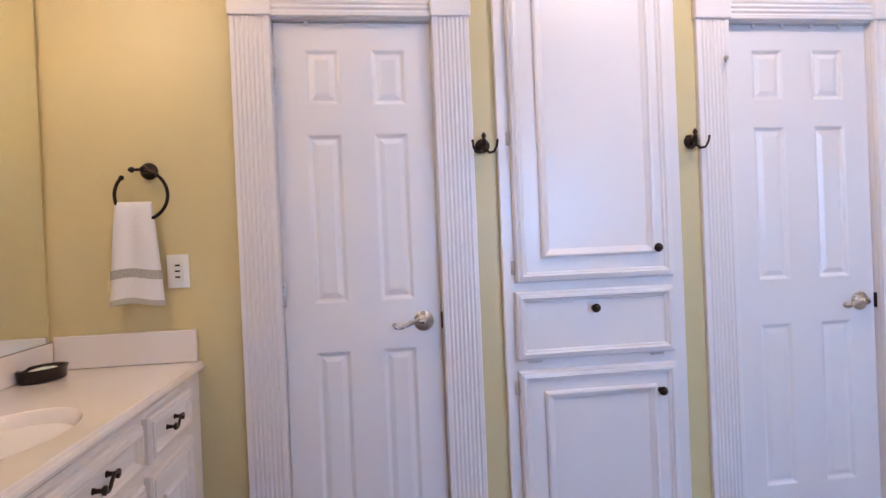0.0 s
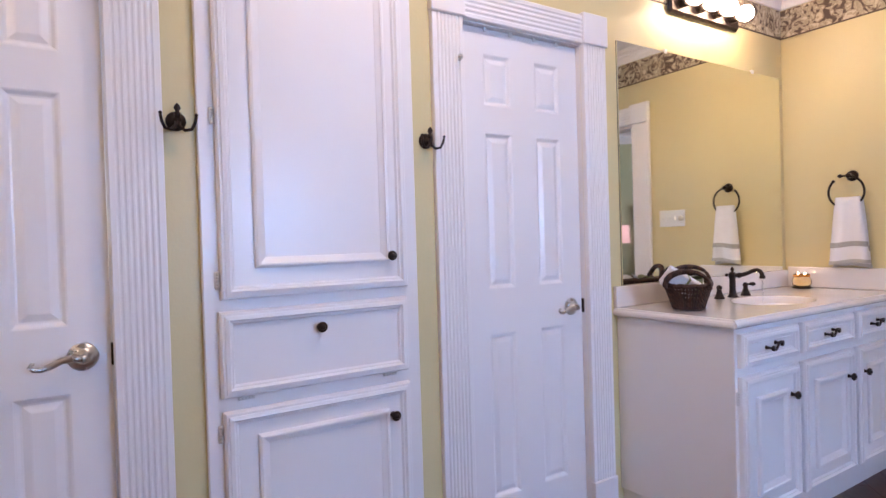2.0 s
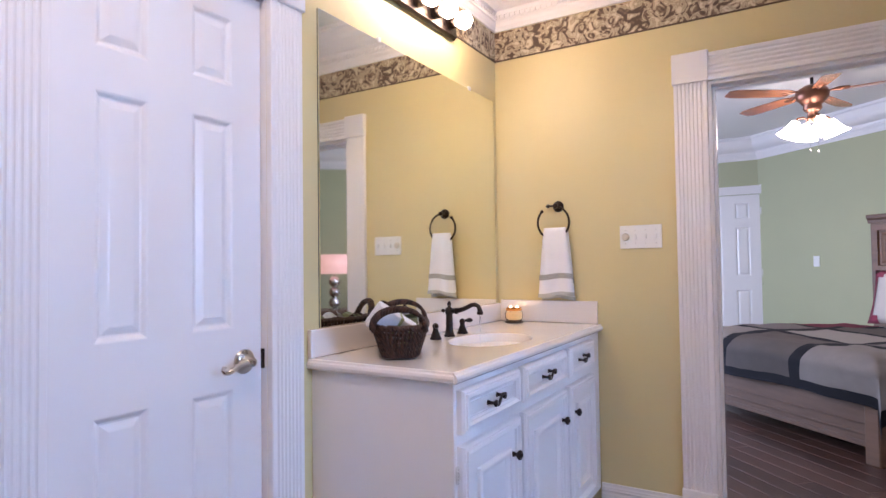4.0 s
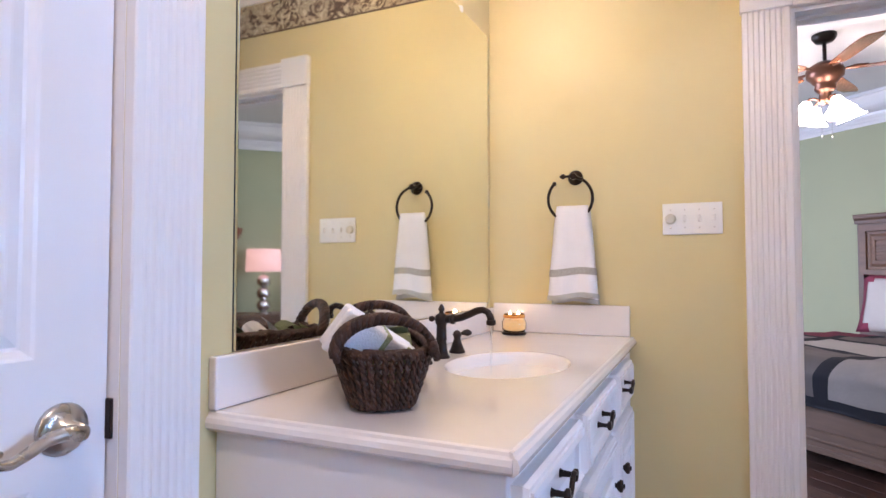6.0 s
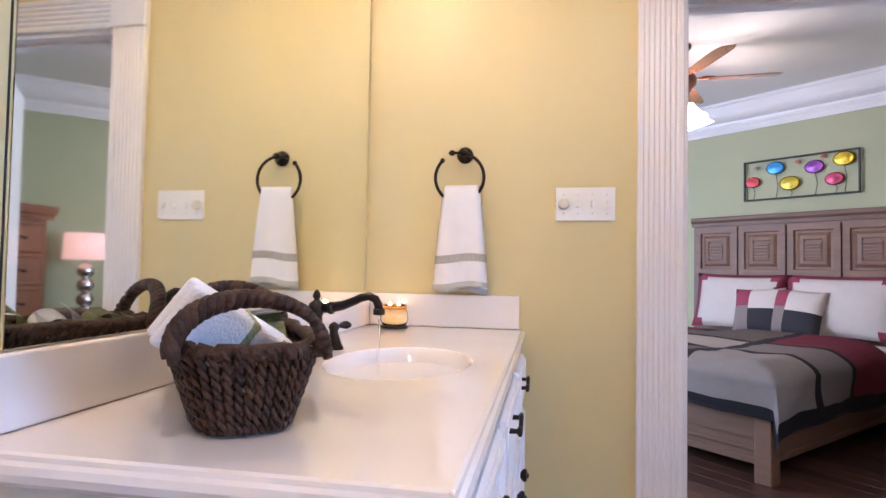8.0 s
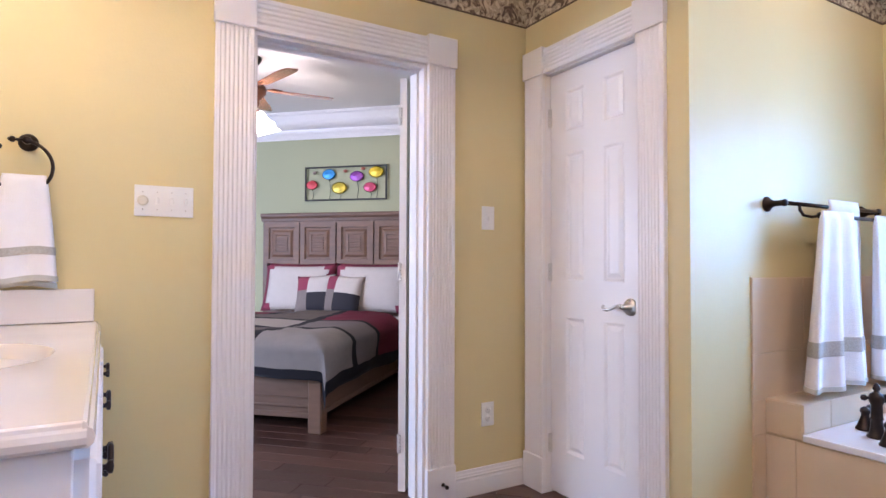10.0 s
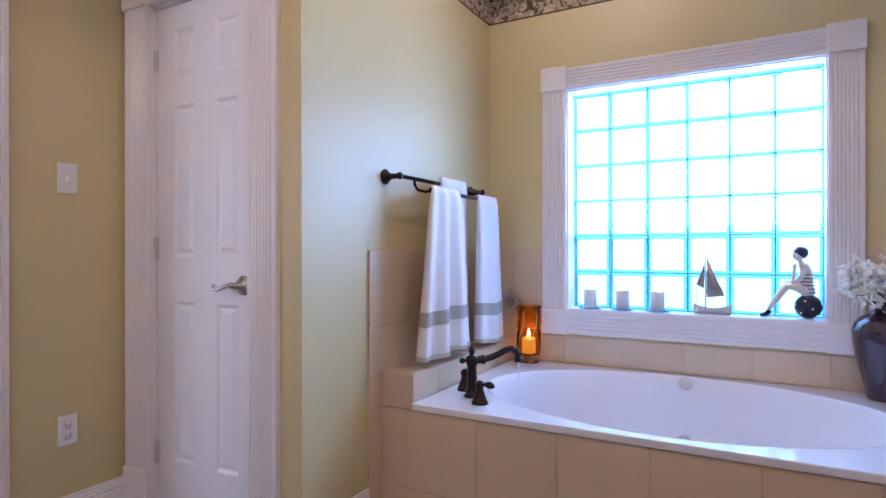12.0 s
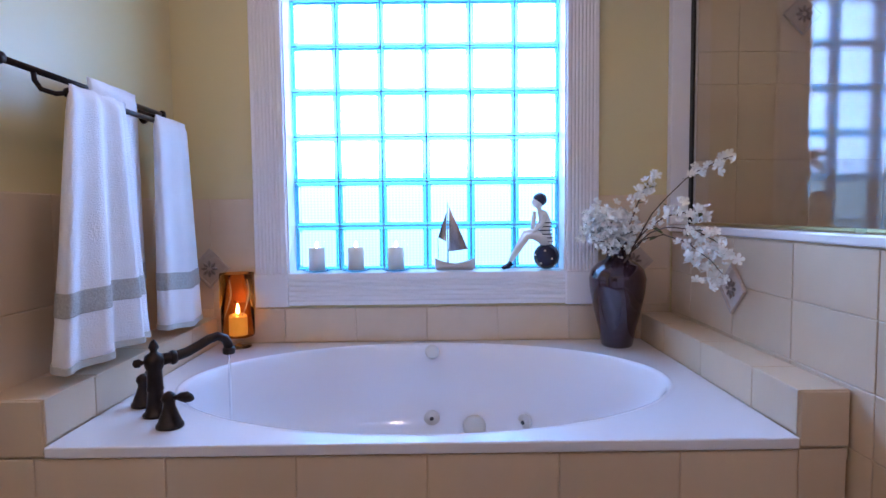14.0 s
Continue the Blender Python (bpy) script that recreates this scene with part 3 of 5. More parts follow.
FRONT = pose(2.58, -0.904, 0, 0, 0, 180)
tiles(apron, FRONT, cells([0, 0.125, 0.43, 0.736, 1.044, 1.354, 1.64, 1.92, 2.035], [0.0, 0.12, 0.428]))
for led, x0, x1, face in ((ledge_e, 2.431, 2.5795, -90), (ledge_w, 0.541, 0.657, 90)):
    tiles(led, pose(x1, -0.904, 0, 0, 0, 180), cells([0, x1 - x0], [0.433, 0.566]))
    inner = pose(x0, -0.904, 0, 0, 0, -90) if face < 0 else pose(x1, -1.962, 0, 0, 0, 90)
    steps = [0, 0.20, 0.505, 0.81, 1.055] if face < 0 else [0, 0.245, 0.55, 0.855, 1.055]
    tiles(led, inner, cells(steps, [DECK, 0.566]))
    top = Matrix(((1, 0, 0, x0 - 0.006 * (face < 0)), (0, 0, 1, -1.962), (0, -1, 0, 0.5645), (0, 0, 0, 1)))
    tiles(led, top, [(0.0, x1 - x0 + 0.005, a + 0.002, b - 0.002) for a, b in ((0, 0.245), (0.245, 0.55), (0.55, 0.855), (0.855, 1.060))])
SD = pose(2.5755, -1.9665, 0, 0, 0, 180)
tiles(dado_s, SD, cells([0.0, 0.135, 0.43, 0.724, 1.02, 1.314, 1.61, 1.90, 2.03], [DECK, 0.603, 0.752, 1.056]), holes=((0.31, 1.735, 0.61, 1.2),))
tiles(dado_e, pose(2.5755, -0.815, 0, 0, 0, -90), cells([0, 0.37, 0.675, 0.98, 1.15], [0.566, 0.75, 1.056]))
tiles(dado_e, pose(2.5755, -0.815, 0, 0, 0, -90), cells([0, 0.085], [0.0, 0.12, 0.428, 0.566]))


def diamond(m, label="taupe relief tile with a flower in a diamond"):
    t = thing("accent_tile", m, label, "tile", "diamond accent tiles")
    q = 0.082
    bm = rings(bmesh.new(), -q, q, -q, q, ((0, 0), (0, 0.009), (0.003, 0.011), (0.014, 0.011), (0.018, 0.007), (0.022, 0.007)))
    ACC = bpy.data.materials.get("accent_ceramic") or mat("accent_ceramic", (0.50, 0.39, 0.31), 0.45, vary=0.2, scale=30, bump=0.3, bump_scale=60)
    part("tile_body", bm, ACC, t, m=pose(0, 0, 0, 0, 45) @ Matrix.Diagonal((0.72, 1, 0.72, 1)))
    pet = mesh(lathe(bmesh.new(), ((0, -0.004), (0.5, -0.002), (0.9, 0.003), (0.5, 0.006), (0, 0.007)), 10), bpy.data.materials.get("accent_petal") or mat("accent_petal", (0.27, 0.21, 0.17), 0.5))
    for k in range(8):
        part("petal", pet, None, t, m=pose(0, -0.008, 0, 0, k * 45) @ pose(0, 0, 0.021) @ pose(0, 0, 0, 90) @ Matrix.Diagonal((0.0065, 0.015, 0.8, 1)))
    return t


diamond(pose(2.447, -1.9585, 0.772, 0, 0, 180))
diamond(pose(0.70, -1.9585, 0.785, 0, 0, 180))
diamond(pose(0.5395, -1.45, 0.735, 0, 0, 90))
diamond(pose(0.019, -1.952, 1.775, 0, 0, 180), "taupe relief tile on the shower wall")

# knee wall and glass of the shower
knee = solid("wall_knee", boxm(0.44, 0.5325, -1.969, -0.15, 0, 0.905), GROUT, "tiled knee wall between bathtub and shower", "wall", kind="structure")
tiles(knee, pose(0.5325, -1.962, 0, 0, 0, 90), cells([0, 0.185, 0.50, 0.82, 1.13, 1.44, 1.75, 1.81], [0.0, 0.12, 0.428, 0.578, 0.745, 0.903]))
solid("shower_sill", boxm(0.425, 0.548, -1.969, -0.15, 0.906, 0.934, 0.006, 2), MARBLE, "white marble sill under the shower glass", "sill", kind="structure")
GLASS = glass("shower_glass", (0.95, 0.96, 0.95), 0.0, 1.36)
gl = thing("shower_glass", pose(0, 0, 0), "clear shower glass in a white frame", "shower screen")
part("glass_pane", boxm(0.474, 0.482, -1.905, -0.22, 0.944, 2.20), GLASS, gl)
part("frame_post", boxm(0.45, 0.56, -1.969, -1.93, 0.935, 2.335, 0.004, 2), WHITE, gl)
part("channel", boxm(0.470, 0.486, -1.93, -1.905, 0.935, 2.2, 0.002), SLOT, gl)
part("channel", boxm(0.470, 0.486, -1.905, -0.22, 0.935, 0.945, 0.001), mat("gilt_channel", (0.5, 0.4, 0.2), 0.3, metal=1), gl)
part("head_rail", boxm(0.46, 0.50, -1.93, -0.15, 2.2, 2.24, 0.003), WHITE, gl)
part("frame_post", boxm(0.45, 0.51, -0.22, -0.15, 0.935, 2.2, 0.003), WHITE, gl)
shw = solid("wall_shower_south", boxm(-1.219, 0.44, -1.969, -1.960, 0, 2.335), GROUT, "beige tiled shower wall", "wall", kind="structure")
tiles(shw, pose(0.44, -1.960, 0, 0, 0, 180), cells([0, 0.165, 0.47, 0.775, 1.08, 1.385, 1.655], [0.0, 0.28, 0.585, 0.89, 1.195, 1.50, 1.63, 1.93, 2.235]))
# Added out of view; its low height lets room light into the shower.
shn = solid("wall_shower_north", boxm(-1.219, 0.44, -0.25, -0.15, 0, 0.905), TILE, "unseen wall added before the shower, kept low to let light in", "wall", kind="structure")

# ---- window of glass blocks ----
casing(S(2.68), 0.55, 1.705, 1.90, cw=0.13, name="window_trim", label="white fluted window casing with corner blocks", plinth=False, z0=0.745, apron=True)
bm = bmesh.new()
box(bm, 0.55, 0.556, 0.0005, 0.2, 0.745, 1.90), box(bm, 1.699, 1.705, 0.0005, 0.2, 0.745, 1.90), box(bm, 0.556, 1.699, 0.0005, 0.2, 1.894, 1.90), box(bm, 0.552, 1.703, -0.02, 0.2, 0.738, 0.747)
solid("window_reveal", bm, WHITE, "white painted reveal and sill of the window", "window sill", kind="structure", m=S(2.68))
win = thing("window_1", S(2.68), "bright window of thirty-six ribbed glass blocks", "window", kind="structure")


def block_glass():
    m = bpy.data.materials.new("ribbed_block_glass")
    m.use_nodes = True
    nt, b = m.node_tree, m.node_tree.nodes["Principled BSDF"]
    b.inputs["Base Color"].default_value = (0.72, 0.97, 1.0, 1)
    b.inputs["Roughness"].default_value, b.inputs["IOR"].default_value, b.inputs["Transmission Weight"].default_value = 0.08, 1.4, 1
    co = nt.nodes.new("ShaderNodeTexCoord")
    w = nt.nodes.new("ShaderNodeTexWave")
    w.bands_direction = "Z"
    w.inputs["Scale"].default_value, w.inputs["Distortion"].default_value = 26, 0.4
    nt.links.new(co.outputs["Object"], w.inputs["Vector"])
    bp = nt.nodes.new("ShaderNodeBump")
    bp.inputs["Strength"].default_value, bp.inputs["Distance"].default_value = 0.5, 0.004
    w2 = nt.nodes.new("ShaderNodeTexWave")
    w2.inputs["Scale"].default_value = 22
    nt.links.new(co.outputs["Object"], w2.inputs["Vector"])
    add = nt.nodes.new("ShaderNodeMath")
    nt.links.new(w.outputs["Fac"], add.inputs[0])
    nt.links.new(w2.outputs["Fac"], add.inputs[1])
    nt.links.new(add.outputs[0], bp.inputs["Height"])
    mix = nt.nodes.new("ShaderNodeMix")
    mix.data_type = "RGBA"
    mix.inputs["A"].default_value, mix.inputs["B"].default_value = (0.48, 0.86, 0.96, 1), (0.92, 1.0, 1.0, 1)
    half = nt.nodes.new("ShaderNodeMath")
    half.operation = "MULTIPLY"
    half.inputs[1].default_value = 0.5
    nt.links.new(add.outputs[0], half.inputs[0])
    nt.links.new(half.outputs[0], mix.inputs["Factor"])
    nt.links.new(mix.outputs["Result"], b.inputs["Base Color"])
    nt.links.new(bp.outputs[0], b.inputs["Normal"])
    return m


RIB = block_glass()
MORTAR = mat("blue_grey_mortar", (0.16, 0.26, 0.34), 0.7, vary=0.15, scale=30)
BW, BZ = 1.143 / 6, 1.146 / 6
face = mesh(rings(bmesh.new(), 0.015, BW - 0.015, 0.015, BZ - 0.015, ((0, -0.012), (0.004, -0.004), (0.012, 0.0))), RIB)
bm = bmesh.new()
for (a0, a1), (c0, c1) in (((0.003, BW - 0.003), (0.003, 0.016)), ((0.003, BW - 0.003), (BZ - 0.016, BZ - 0.003)), ((0.003, 0.016), (0.016, BZ - 0.016)), ((BW - 0.016, BW - 0.003), (0.016, BZ - 0.016))):
    box(bm, a0, a1, 0.002, 0.07, c0, c1, 0.002)
EDGEGLASS = glass("cyan_edge_glass", (0.10, 0.74, 1.0), 0.25)
edge = mesh(bm, EDGEGLASS)
for i in range(6):
    for k in range(6):
        b = part("glass_block", face, None, win, m=pose(0.556 + i * BW, 0.112, 0.747 + k * BZ))
        e = part("block_edge", edge, None, b)
        b.visible_shadow = e.visible_shadow = False
bm = bmesh.new()
for i in range(7):
    box(bm, 0.556 + i * BW - 0.0035, 0.556 + i * BW + 0.0035, 0.120, 0.18, 0.747, 1.893)
for k in range(7):
    box(bm, 0.556, 1.699, 0.121, 0.179, 0.747 + k * BZ - 0.003, 0.747 + k * BZ + 0.003)
part("mortar", bm, MORTAR, win)
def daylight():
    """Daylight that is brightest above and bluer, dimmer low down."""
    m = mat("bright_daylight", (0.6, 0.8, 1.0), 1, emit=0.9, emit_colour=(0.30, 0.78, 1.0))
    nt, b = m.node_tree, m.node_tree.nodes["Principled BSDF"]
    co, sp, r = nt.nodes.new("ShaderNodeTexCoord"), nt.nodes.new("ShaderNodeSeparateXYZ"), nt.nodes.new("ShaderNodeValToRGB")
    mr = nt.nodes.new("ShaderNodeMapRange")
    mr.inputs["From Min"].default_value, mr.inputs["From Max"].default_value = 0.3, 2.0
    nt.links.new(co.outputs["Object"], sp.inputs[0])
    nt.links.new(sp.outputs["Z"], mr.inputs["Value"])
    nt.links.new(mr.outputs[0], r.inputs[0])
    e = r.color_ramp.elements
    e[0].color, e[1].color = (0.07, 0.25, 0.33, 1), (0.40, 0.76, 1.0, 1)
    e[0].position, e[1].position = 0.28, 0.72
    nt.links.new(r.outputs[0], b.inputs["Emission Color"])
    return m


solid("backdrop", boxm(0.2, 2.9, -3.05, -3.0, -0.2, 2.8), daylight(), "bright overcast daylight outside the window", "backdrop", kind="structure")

# recessed light over the bathtub
for lx, ly in ((1.95, -1.05), (1.12, 1.10)):
    can = thing("recessed_light", pose(lx, ly, TOP), "white recessed ceiling downlight with a ring trim", "ceiling lamp", "recessed lights")
    part("trim_ring", lathe(bmesh.new(), ((0.055, -0.002), (0.085, -0.002), (0.085, -0.008), (0.055, -0.012)), 24), WHITE, can)


# ---- things in the bathroom ----
def cloth(w_top, w_bot, z_top, z_bot, thick_top, thick_bot, folds=3, amp=0.012, phase=0.0, n=36, rows=22, lean=0.0, wave=0.008, z0=None, z1=None, grow=0.0):
    """A hanging folded cloth, closed, with vertical folds that deepen downwards; z0, z1 cut a band out of it."""
    bm = bmesh.new()
    loops = []
    a, b = (z_top if z1 is None else z1), (z_bot if z0 is None else z0)
    for r in range(rows + 1):
        z = a + (b - a) * r / rows
        f = (z_top - z) / (z_top - z_bot)
        w, th = w_top + (w_bot - w_top) * f ** 0.8, thick_top + (thick_bot - thick_top) * f
        round_top = min(1, f * 14 + 0.25) if z1 is None else 1
        loop = []
        for i in range(n):
            s = i / (n / 2)
            front_side = s < 1
            u = (s if front_side else 2 - s) - 0.5
            y = -th * round_top * (0.5 if front_side else -0.5) * (1 - 0.75 * abs(2 * u) ** 6)
            rip = amp * (0.25 + 0.75 * f) * (math.sin(folds * 2 * math.pi * u + phase + 0.6 * f) + 0.4 * math.sin(folds * 4.7 * u + 2 * phase))
            y += rip if front_side else rip * 0.7
            zz = z + (wave * math.sin(5 * u + phase) * f if z0 is None else wave * math.sin(5 * u + phase) * f)
            g = grow if front_side else -grow
            loop.append(bm.verts.new((u * (w + 2 * grow) + lean * f, y - g, zz)))
        loops.append(loop)
    for p, q in zip(loops, loops[1:]):
        for i in range(n):
            j = (i + 1) % n
            bm.faces.new((p[i], p[j], q[j], q[i])).smooth = True
    bm.faces.new(loops[0]), bm.faces.new(loops[-1][::-1])
    return bm


HEM = mat("grey_hem", (0.50, 0.49, 0.44), 0.95, vary=0.1, scale=120, bump=0.4, bump_scale=300)


def towel(name, m, label, group, band=(0.12, 0.16), **k):
    t = thing(name, m, label, "towel", group)
    part("cloth", cloth(**k), TERRY, t)
    zt, zb = k["z_top"], k["z_bot"]
    part("woven_band", cloth(**k, z0=zb + band[0], z1=zb + band[1], grow=0.0018), BAND, t, "grey woven band")
    part("hem", cloth(**k, z0=zb - 0.002, z1=zb + 0.016, grow=0.0022), HEM, t, "grey hem")
    return t


def towel_ring(m, label):
    t = thing("towel_ring", m, label, "towel ring", "towel rings")
    rose = lathe(bmesh.new(), ((0, 0), (0.029, 0), (0.029, 0.006), (0.024, 0.010), (0.022, 0.014), (0.013, 0.018), (0.010, 0.045), (0.013, 0.05), (0.011, 0.058), (0, 0.06)), 20, turn=pose(0, 0, 0, 90))
    part("rosette", rose, BRONZE, t)
    part("ring", tube(bmesh.new(), [(x, -0.05, z) for x, z in arc(-0.012, -0.085, 0.084, 82, -225, 40)], 0.0058, 8), BRONZE, t)
    bm = lathe(bmesh.new(), ((0, -0.009), (0.006, -0.007), (0.009, 0), (0.006, 0.007), (0, 0.009)), 12, at=(-0.072, -0.05, -0.026))
    lathe(bm, ((0.005, 0), (0.005, 0.03), (0.010, 0.034), (0.010, 0.042), (0.004, 0.050), (0, 0.052)), 12, at=(0, -0.05, 0.0), turn=pose(0, 0, 0, 0, -90))
    part("finial", bm, BRONZE, t)
    return t


towel_ring(E(1.648, 1.506), "dark bronze open towel ring holding a hand towel")
towel("hand_towel", E(1.652) @ pose(0, -0.05, 0), "white hand towel with a grey band on the towel ring", "hand towels", band=(0.085, 0.112), w_top=0.118, w_bot=0.19, z_top=1.394, z_bot=1.045, thick_top=0.022, thick_bot=0.036, folds=1.6, amp=0.006, phase=0.5)
towel("hand_towel", E(1.652) @ pose(0.004, -0.028, 0), "under layer of the white hand towel", "hand towels", band=(0.085, 0.112), w_top=0.112, w_bot=0.175, z_top=1.388, z_bot=1.028, thick_top=0.018, thick_bot=0.02, folds=2, amp=0.004, phase=1.5)
towel_ring(N(-0.85, 1.517), "dark bronze open towel ring beside the closet door")
towel("hand_towel", N(-0.888) @ pose(0, -0.05, 0), "white hand towel with a grey band beside the closet door", "hand towels", band=(0.085, 0.115), w_top=0.115, w_bot=0.168, z_top=1.41, z_bot=1.07, thick_top=0.022, thick_bot=0.036, folds=1.6, amp=0.006, phase=2.0)


def robe_hook(m):
    t = thing("robe_hook", m, "dark bronze double robe hook on the yellow wall", "hook", "robe hooks")
    part("rosette", lathe(bmesh.new(), ((0, 0), (0.027, 0), (0.027, 0.005), (0.022, 0.008), (0.020, 0.012), (0.012, 0.016), (0.009, 0.040), (0, 0.044)), 20, turn=pose(0, 0, 0, 90)), BRONZE, t)
    part("finial", lathe(bmesh.new(), ((0.008, -0.005), (0.009, 0.010), (0.005, 0.014), (0.010, 0.022), (0.007, 0.030), (0.002, 0.036), (0, 0.037)), 12, at=(0, -0.036, 0.008)), BRONZE, t)
    for s in (-1, 1):
        pts = [(0, -0.036, 0.004), (s * 0.004, -0.036, -0.018), (s * 0.018, -0.040, -0.030), (s * 0.034, -0.046, -0.027), (s * 0.042, -0.052, -0.010), (s * 0.045, -0.056, 0.008)]
        part("prong", lathe(tube(bmesh.new(), pts, [0.006, 0.0055, 0.005, 0.0048, 0.0045, 0.0042], 8), ((0, -0.006), (0.006, 0), (0, 0.006)), 10, at=(s * 0.045, -0.056, 0.011)), BRONZE, t)
    return t


robe_hook(N(0.31, 1.58))
robe_hook(N(1.122, 1.58))
part("hinge_stop", lathe(bmesh.new(), ((0, 0), (0.006, 0), (0.006, 0.03), (0.010, 0.032), (0.010, 0.038), (0, 0.04)), 10, at=(1.268, -0.02, 1.885), turn=pose(0, 0, 0, 90, 0, -30)), NICKEL, bpy.data.objects["door_2"])


def plate(m, w, h, label, kind="switch"):
    t = thing("wall_plate", m, label, "wall switch" if kind != "outlet" else "wall outlet")
    part("cover", boxm(-w / 2, w / 2, -0.006, 0, -h / 2, h / 2, 0.002, 2), PLASTIC, t)
    return t


sw = plate(E(1.2375, 1.334), 0.196, 0.112, "white four-gang switch plate with a dimmer knob")
for i in range(4):
    x = -0.071 + 0.0475 * i
    if i == 0:
        part("dimmer_knob", lathe(bmesh.new(), ((0, 0.005), (0.019, 0.005), (0.017, 0.016), (0.012, 0.018), (0, 0.018)), 20, at=(x, 0, 0), turn=pose(0, 0, 0, 90)), mat("ivory_plastic", (0.68, 0.62, 0.50), 0.3), sw, "ivory dimmer knob")
    else:
        part("toggle", boxm(x - 0.005, x + 0.005, -0.016, -0.005, -0.012, 0.012, 0.002), PLASTIC, sw)
    for z in (-0.032, 0.032):
        part("screw", lathe(bmesh.new(), ((0, 0.005), (0.003, 0.005), (0.002, 0.007), (0, 0.007)), 8, at=(x, 0, z), turn=pose(0, 0, 0, 90)), NICKEL, sw)
s1 = plate(E(-0.206, 1.335), 0.073, 0.115, "white single switch plate beside the doorway")
part("toggle", boxm(-0.005, 0.005, -0.016, -0.005, -0.012, 0.012, 0.002), PLASTIC, s1)
for m in (E(-0.205, 0.375), ):
    o1 = plate(m, 0.073, 0.115, "white duplex outlet above the baseboard", "outlet")
    for z in (-0.02, 0.02):
        r = part("receptacle", lathe(bmesh.new(), ((0, 0.005), (0.016, 0.005), (0.016, 0.008), (0, 0.008)), 16, at=(0, 0, z), turn=pose(0, 0, 0, 90)), PLASTIC, o1)
        for x in (-0.006, 0.006):
            part("slot", boxm(x - 0.001, x + 0.001, -0.0085, -0.0075, z - 0.002, z + 0.006), SLOT, r)
o2 = plate(N(-0.77, 1.172), 0.073, 0.115, "white ground-fault outlet beside the hand towel", "outlet")
part("receptacle", boxm(-0.017, 0.017, -0.009, -0.005, -0.034, 0.034, 0.002), PLASTIC, o2)
for z in (-0.02, 0.0, 0.02):
    part("slot", boxm(-0.008, 0.008, -0.0098, -0.0088, z - 0.003, z + 0.003), SLOT, o2)
stop = solid("door_stop", lathe(bmesh.new(), ((0, 0.031), (0.010, 0.031), (0.006, 0.036), (0.005, 0.06), (0.009, 0.062), (0.009, 0.07), (0, 0.072)), 12, turn=pose(0, 0, 0, 90)), BRONZE, "small bronze door stop on the plinth block", "door stop", m=E(0.062, 0.09))

# water and taps
WATER = glass("running_water", (0.95, 0.98, 1.0), 0.0, 1.2)


def tap_set(m, label, spread, k=1.0, handle_turn=0):
    """A widespread tap: post with finial, swan spout along +x, two lever handles on the y line."""
    t = thing("faucet", m, label, "faucet", "bronze faucets")
    S3 = Matrix.Scale(k, 4)
    post = ((0, 0), (0.030, 0), (0.030, 0.006), (0.024, 0.012), (0.020, 0.030), (0.017, 0.060), (0.020, 0.064), (0.018, 0.070), (0.017, 0.110), (0.021, 0.118), (0.024, 0.132), (0.020, 0.146), (0.010, 0.152), (0.007, 0.156), (0.012, 0.164), (0.009, 0.174), (0.004, 0.182), (0, 0.184))
    part("post", lathe(bmesh.new(), post, 20, turn=S3), BRONZE, t)
    pts = [(0.015, 0, 0.132), (0.045, 0, 0.134), (0.075, 0, 0.140), (0.105, 0, 0.152), (0.130, 0, 0.164), (0.152, 0, 0.168), (0.170, 0, 0.160), (0.178, 0, 0.145), (0.180, 0, 0.132)]
    bm = tube(bmesh.new(), [Vector(p) * k for p in pts], [r * k for r in (0.015, 0.013, 0.0125, 0.012, 0.012, 0.0115, 0.0115, 0.012, 0.012)], 14)
    lathe(bm, ((0.014, 0), (0.016, -0.004), (0.016, -0.016), (0.013, -0.018), (0, -0.018)), 16, at=Vector((0.180, 0, 0.136)) * k, turn=S3)
    lathe(bm, ((0.016, 0.0), (0.018, 0.006), (0.016, 0.014)), 16, at=Vector((0.036, 0, 0.133)) * k, turn=pose(0, 0, 0, 0, 90) @ S3)
    part("spout", bm, BRONZE, t)
    part("knob", lathe(bmesh.new(), ((0.006, 0), (0.005, 0.010), (0.011, 0.018), (0.009, 0.028), (0, 0.032)), 12, at=Vector((-0.016, 0, 0.132)) * k, turn=pose(0, 0, 0, 0, -90) @ S3), BRONZE, t)
    part("water", tube(bmesh.new(), [Vector((0.180, 0, 0.118 - 0.02 * i)) * k for i in range(12)], 0.0035 * k, 8), WATER, t, "thin stream of running water")
    for s in (-1, 1):
        bell = ((0, 0), (0.030, 0), (0.030, 0.006), (0.026, 0.012), (0.019, 0.030), (0.013, 0.048), (0.013, 0.056), (0.017, 0.064), (0.014, 0.074), (0.006, 0.080), (0, 0.082))
        h = part("handle_base", lathe(bmesh.new(), bell, 20, at=(0, s * spread, 0), turn=S3), BRONZE, t)
        a = radians(handle_turn)
        d = Vector((math.cos(a) * 0.6, s * 0.8 * math.cos(a) + 0.0, 0)).normalized()
        c = Vector((0, s * spread, 0.066 * k))
        part("lever", tube(bmesh.new(), [c + d * x * k + Vector((0, 0, z * k)) for x, z in ((0.008, 0), (0.020, 0.002), (0.030, 0.004), (0.044, 0.004), (0.056, 0.002), (0.062, 0.0))], [r * k for r in (0.007, 0.006, 0.010, 0.013, 0.009, 0.003)], 12), BRONZE, h)
    return t


tap_set(pose(2.797, 1.876, 0.9055, 0, 0, -90), "dark bronze swan-neck sink faucet with running water", 0.113, 0.82)
tap_set(pose(2.265, -1.10, DECK + 0.001, 0, 0, -138), "dark bronze swan-neck tub faucet with running water", 0.112, 1.12)

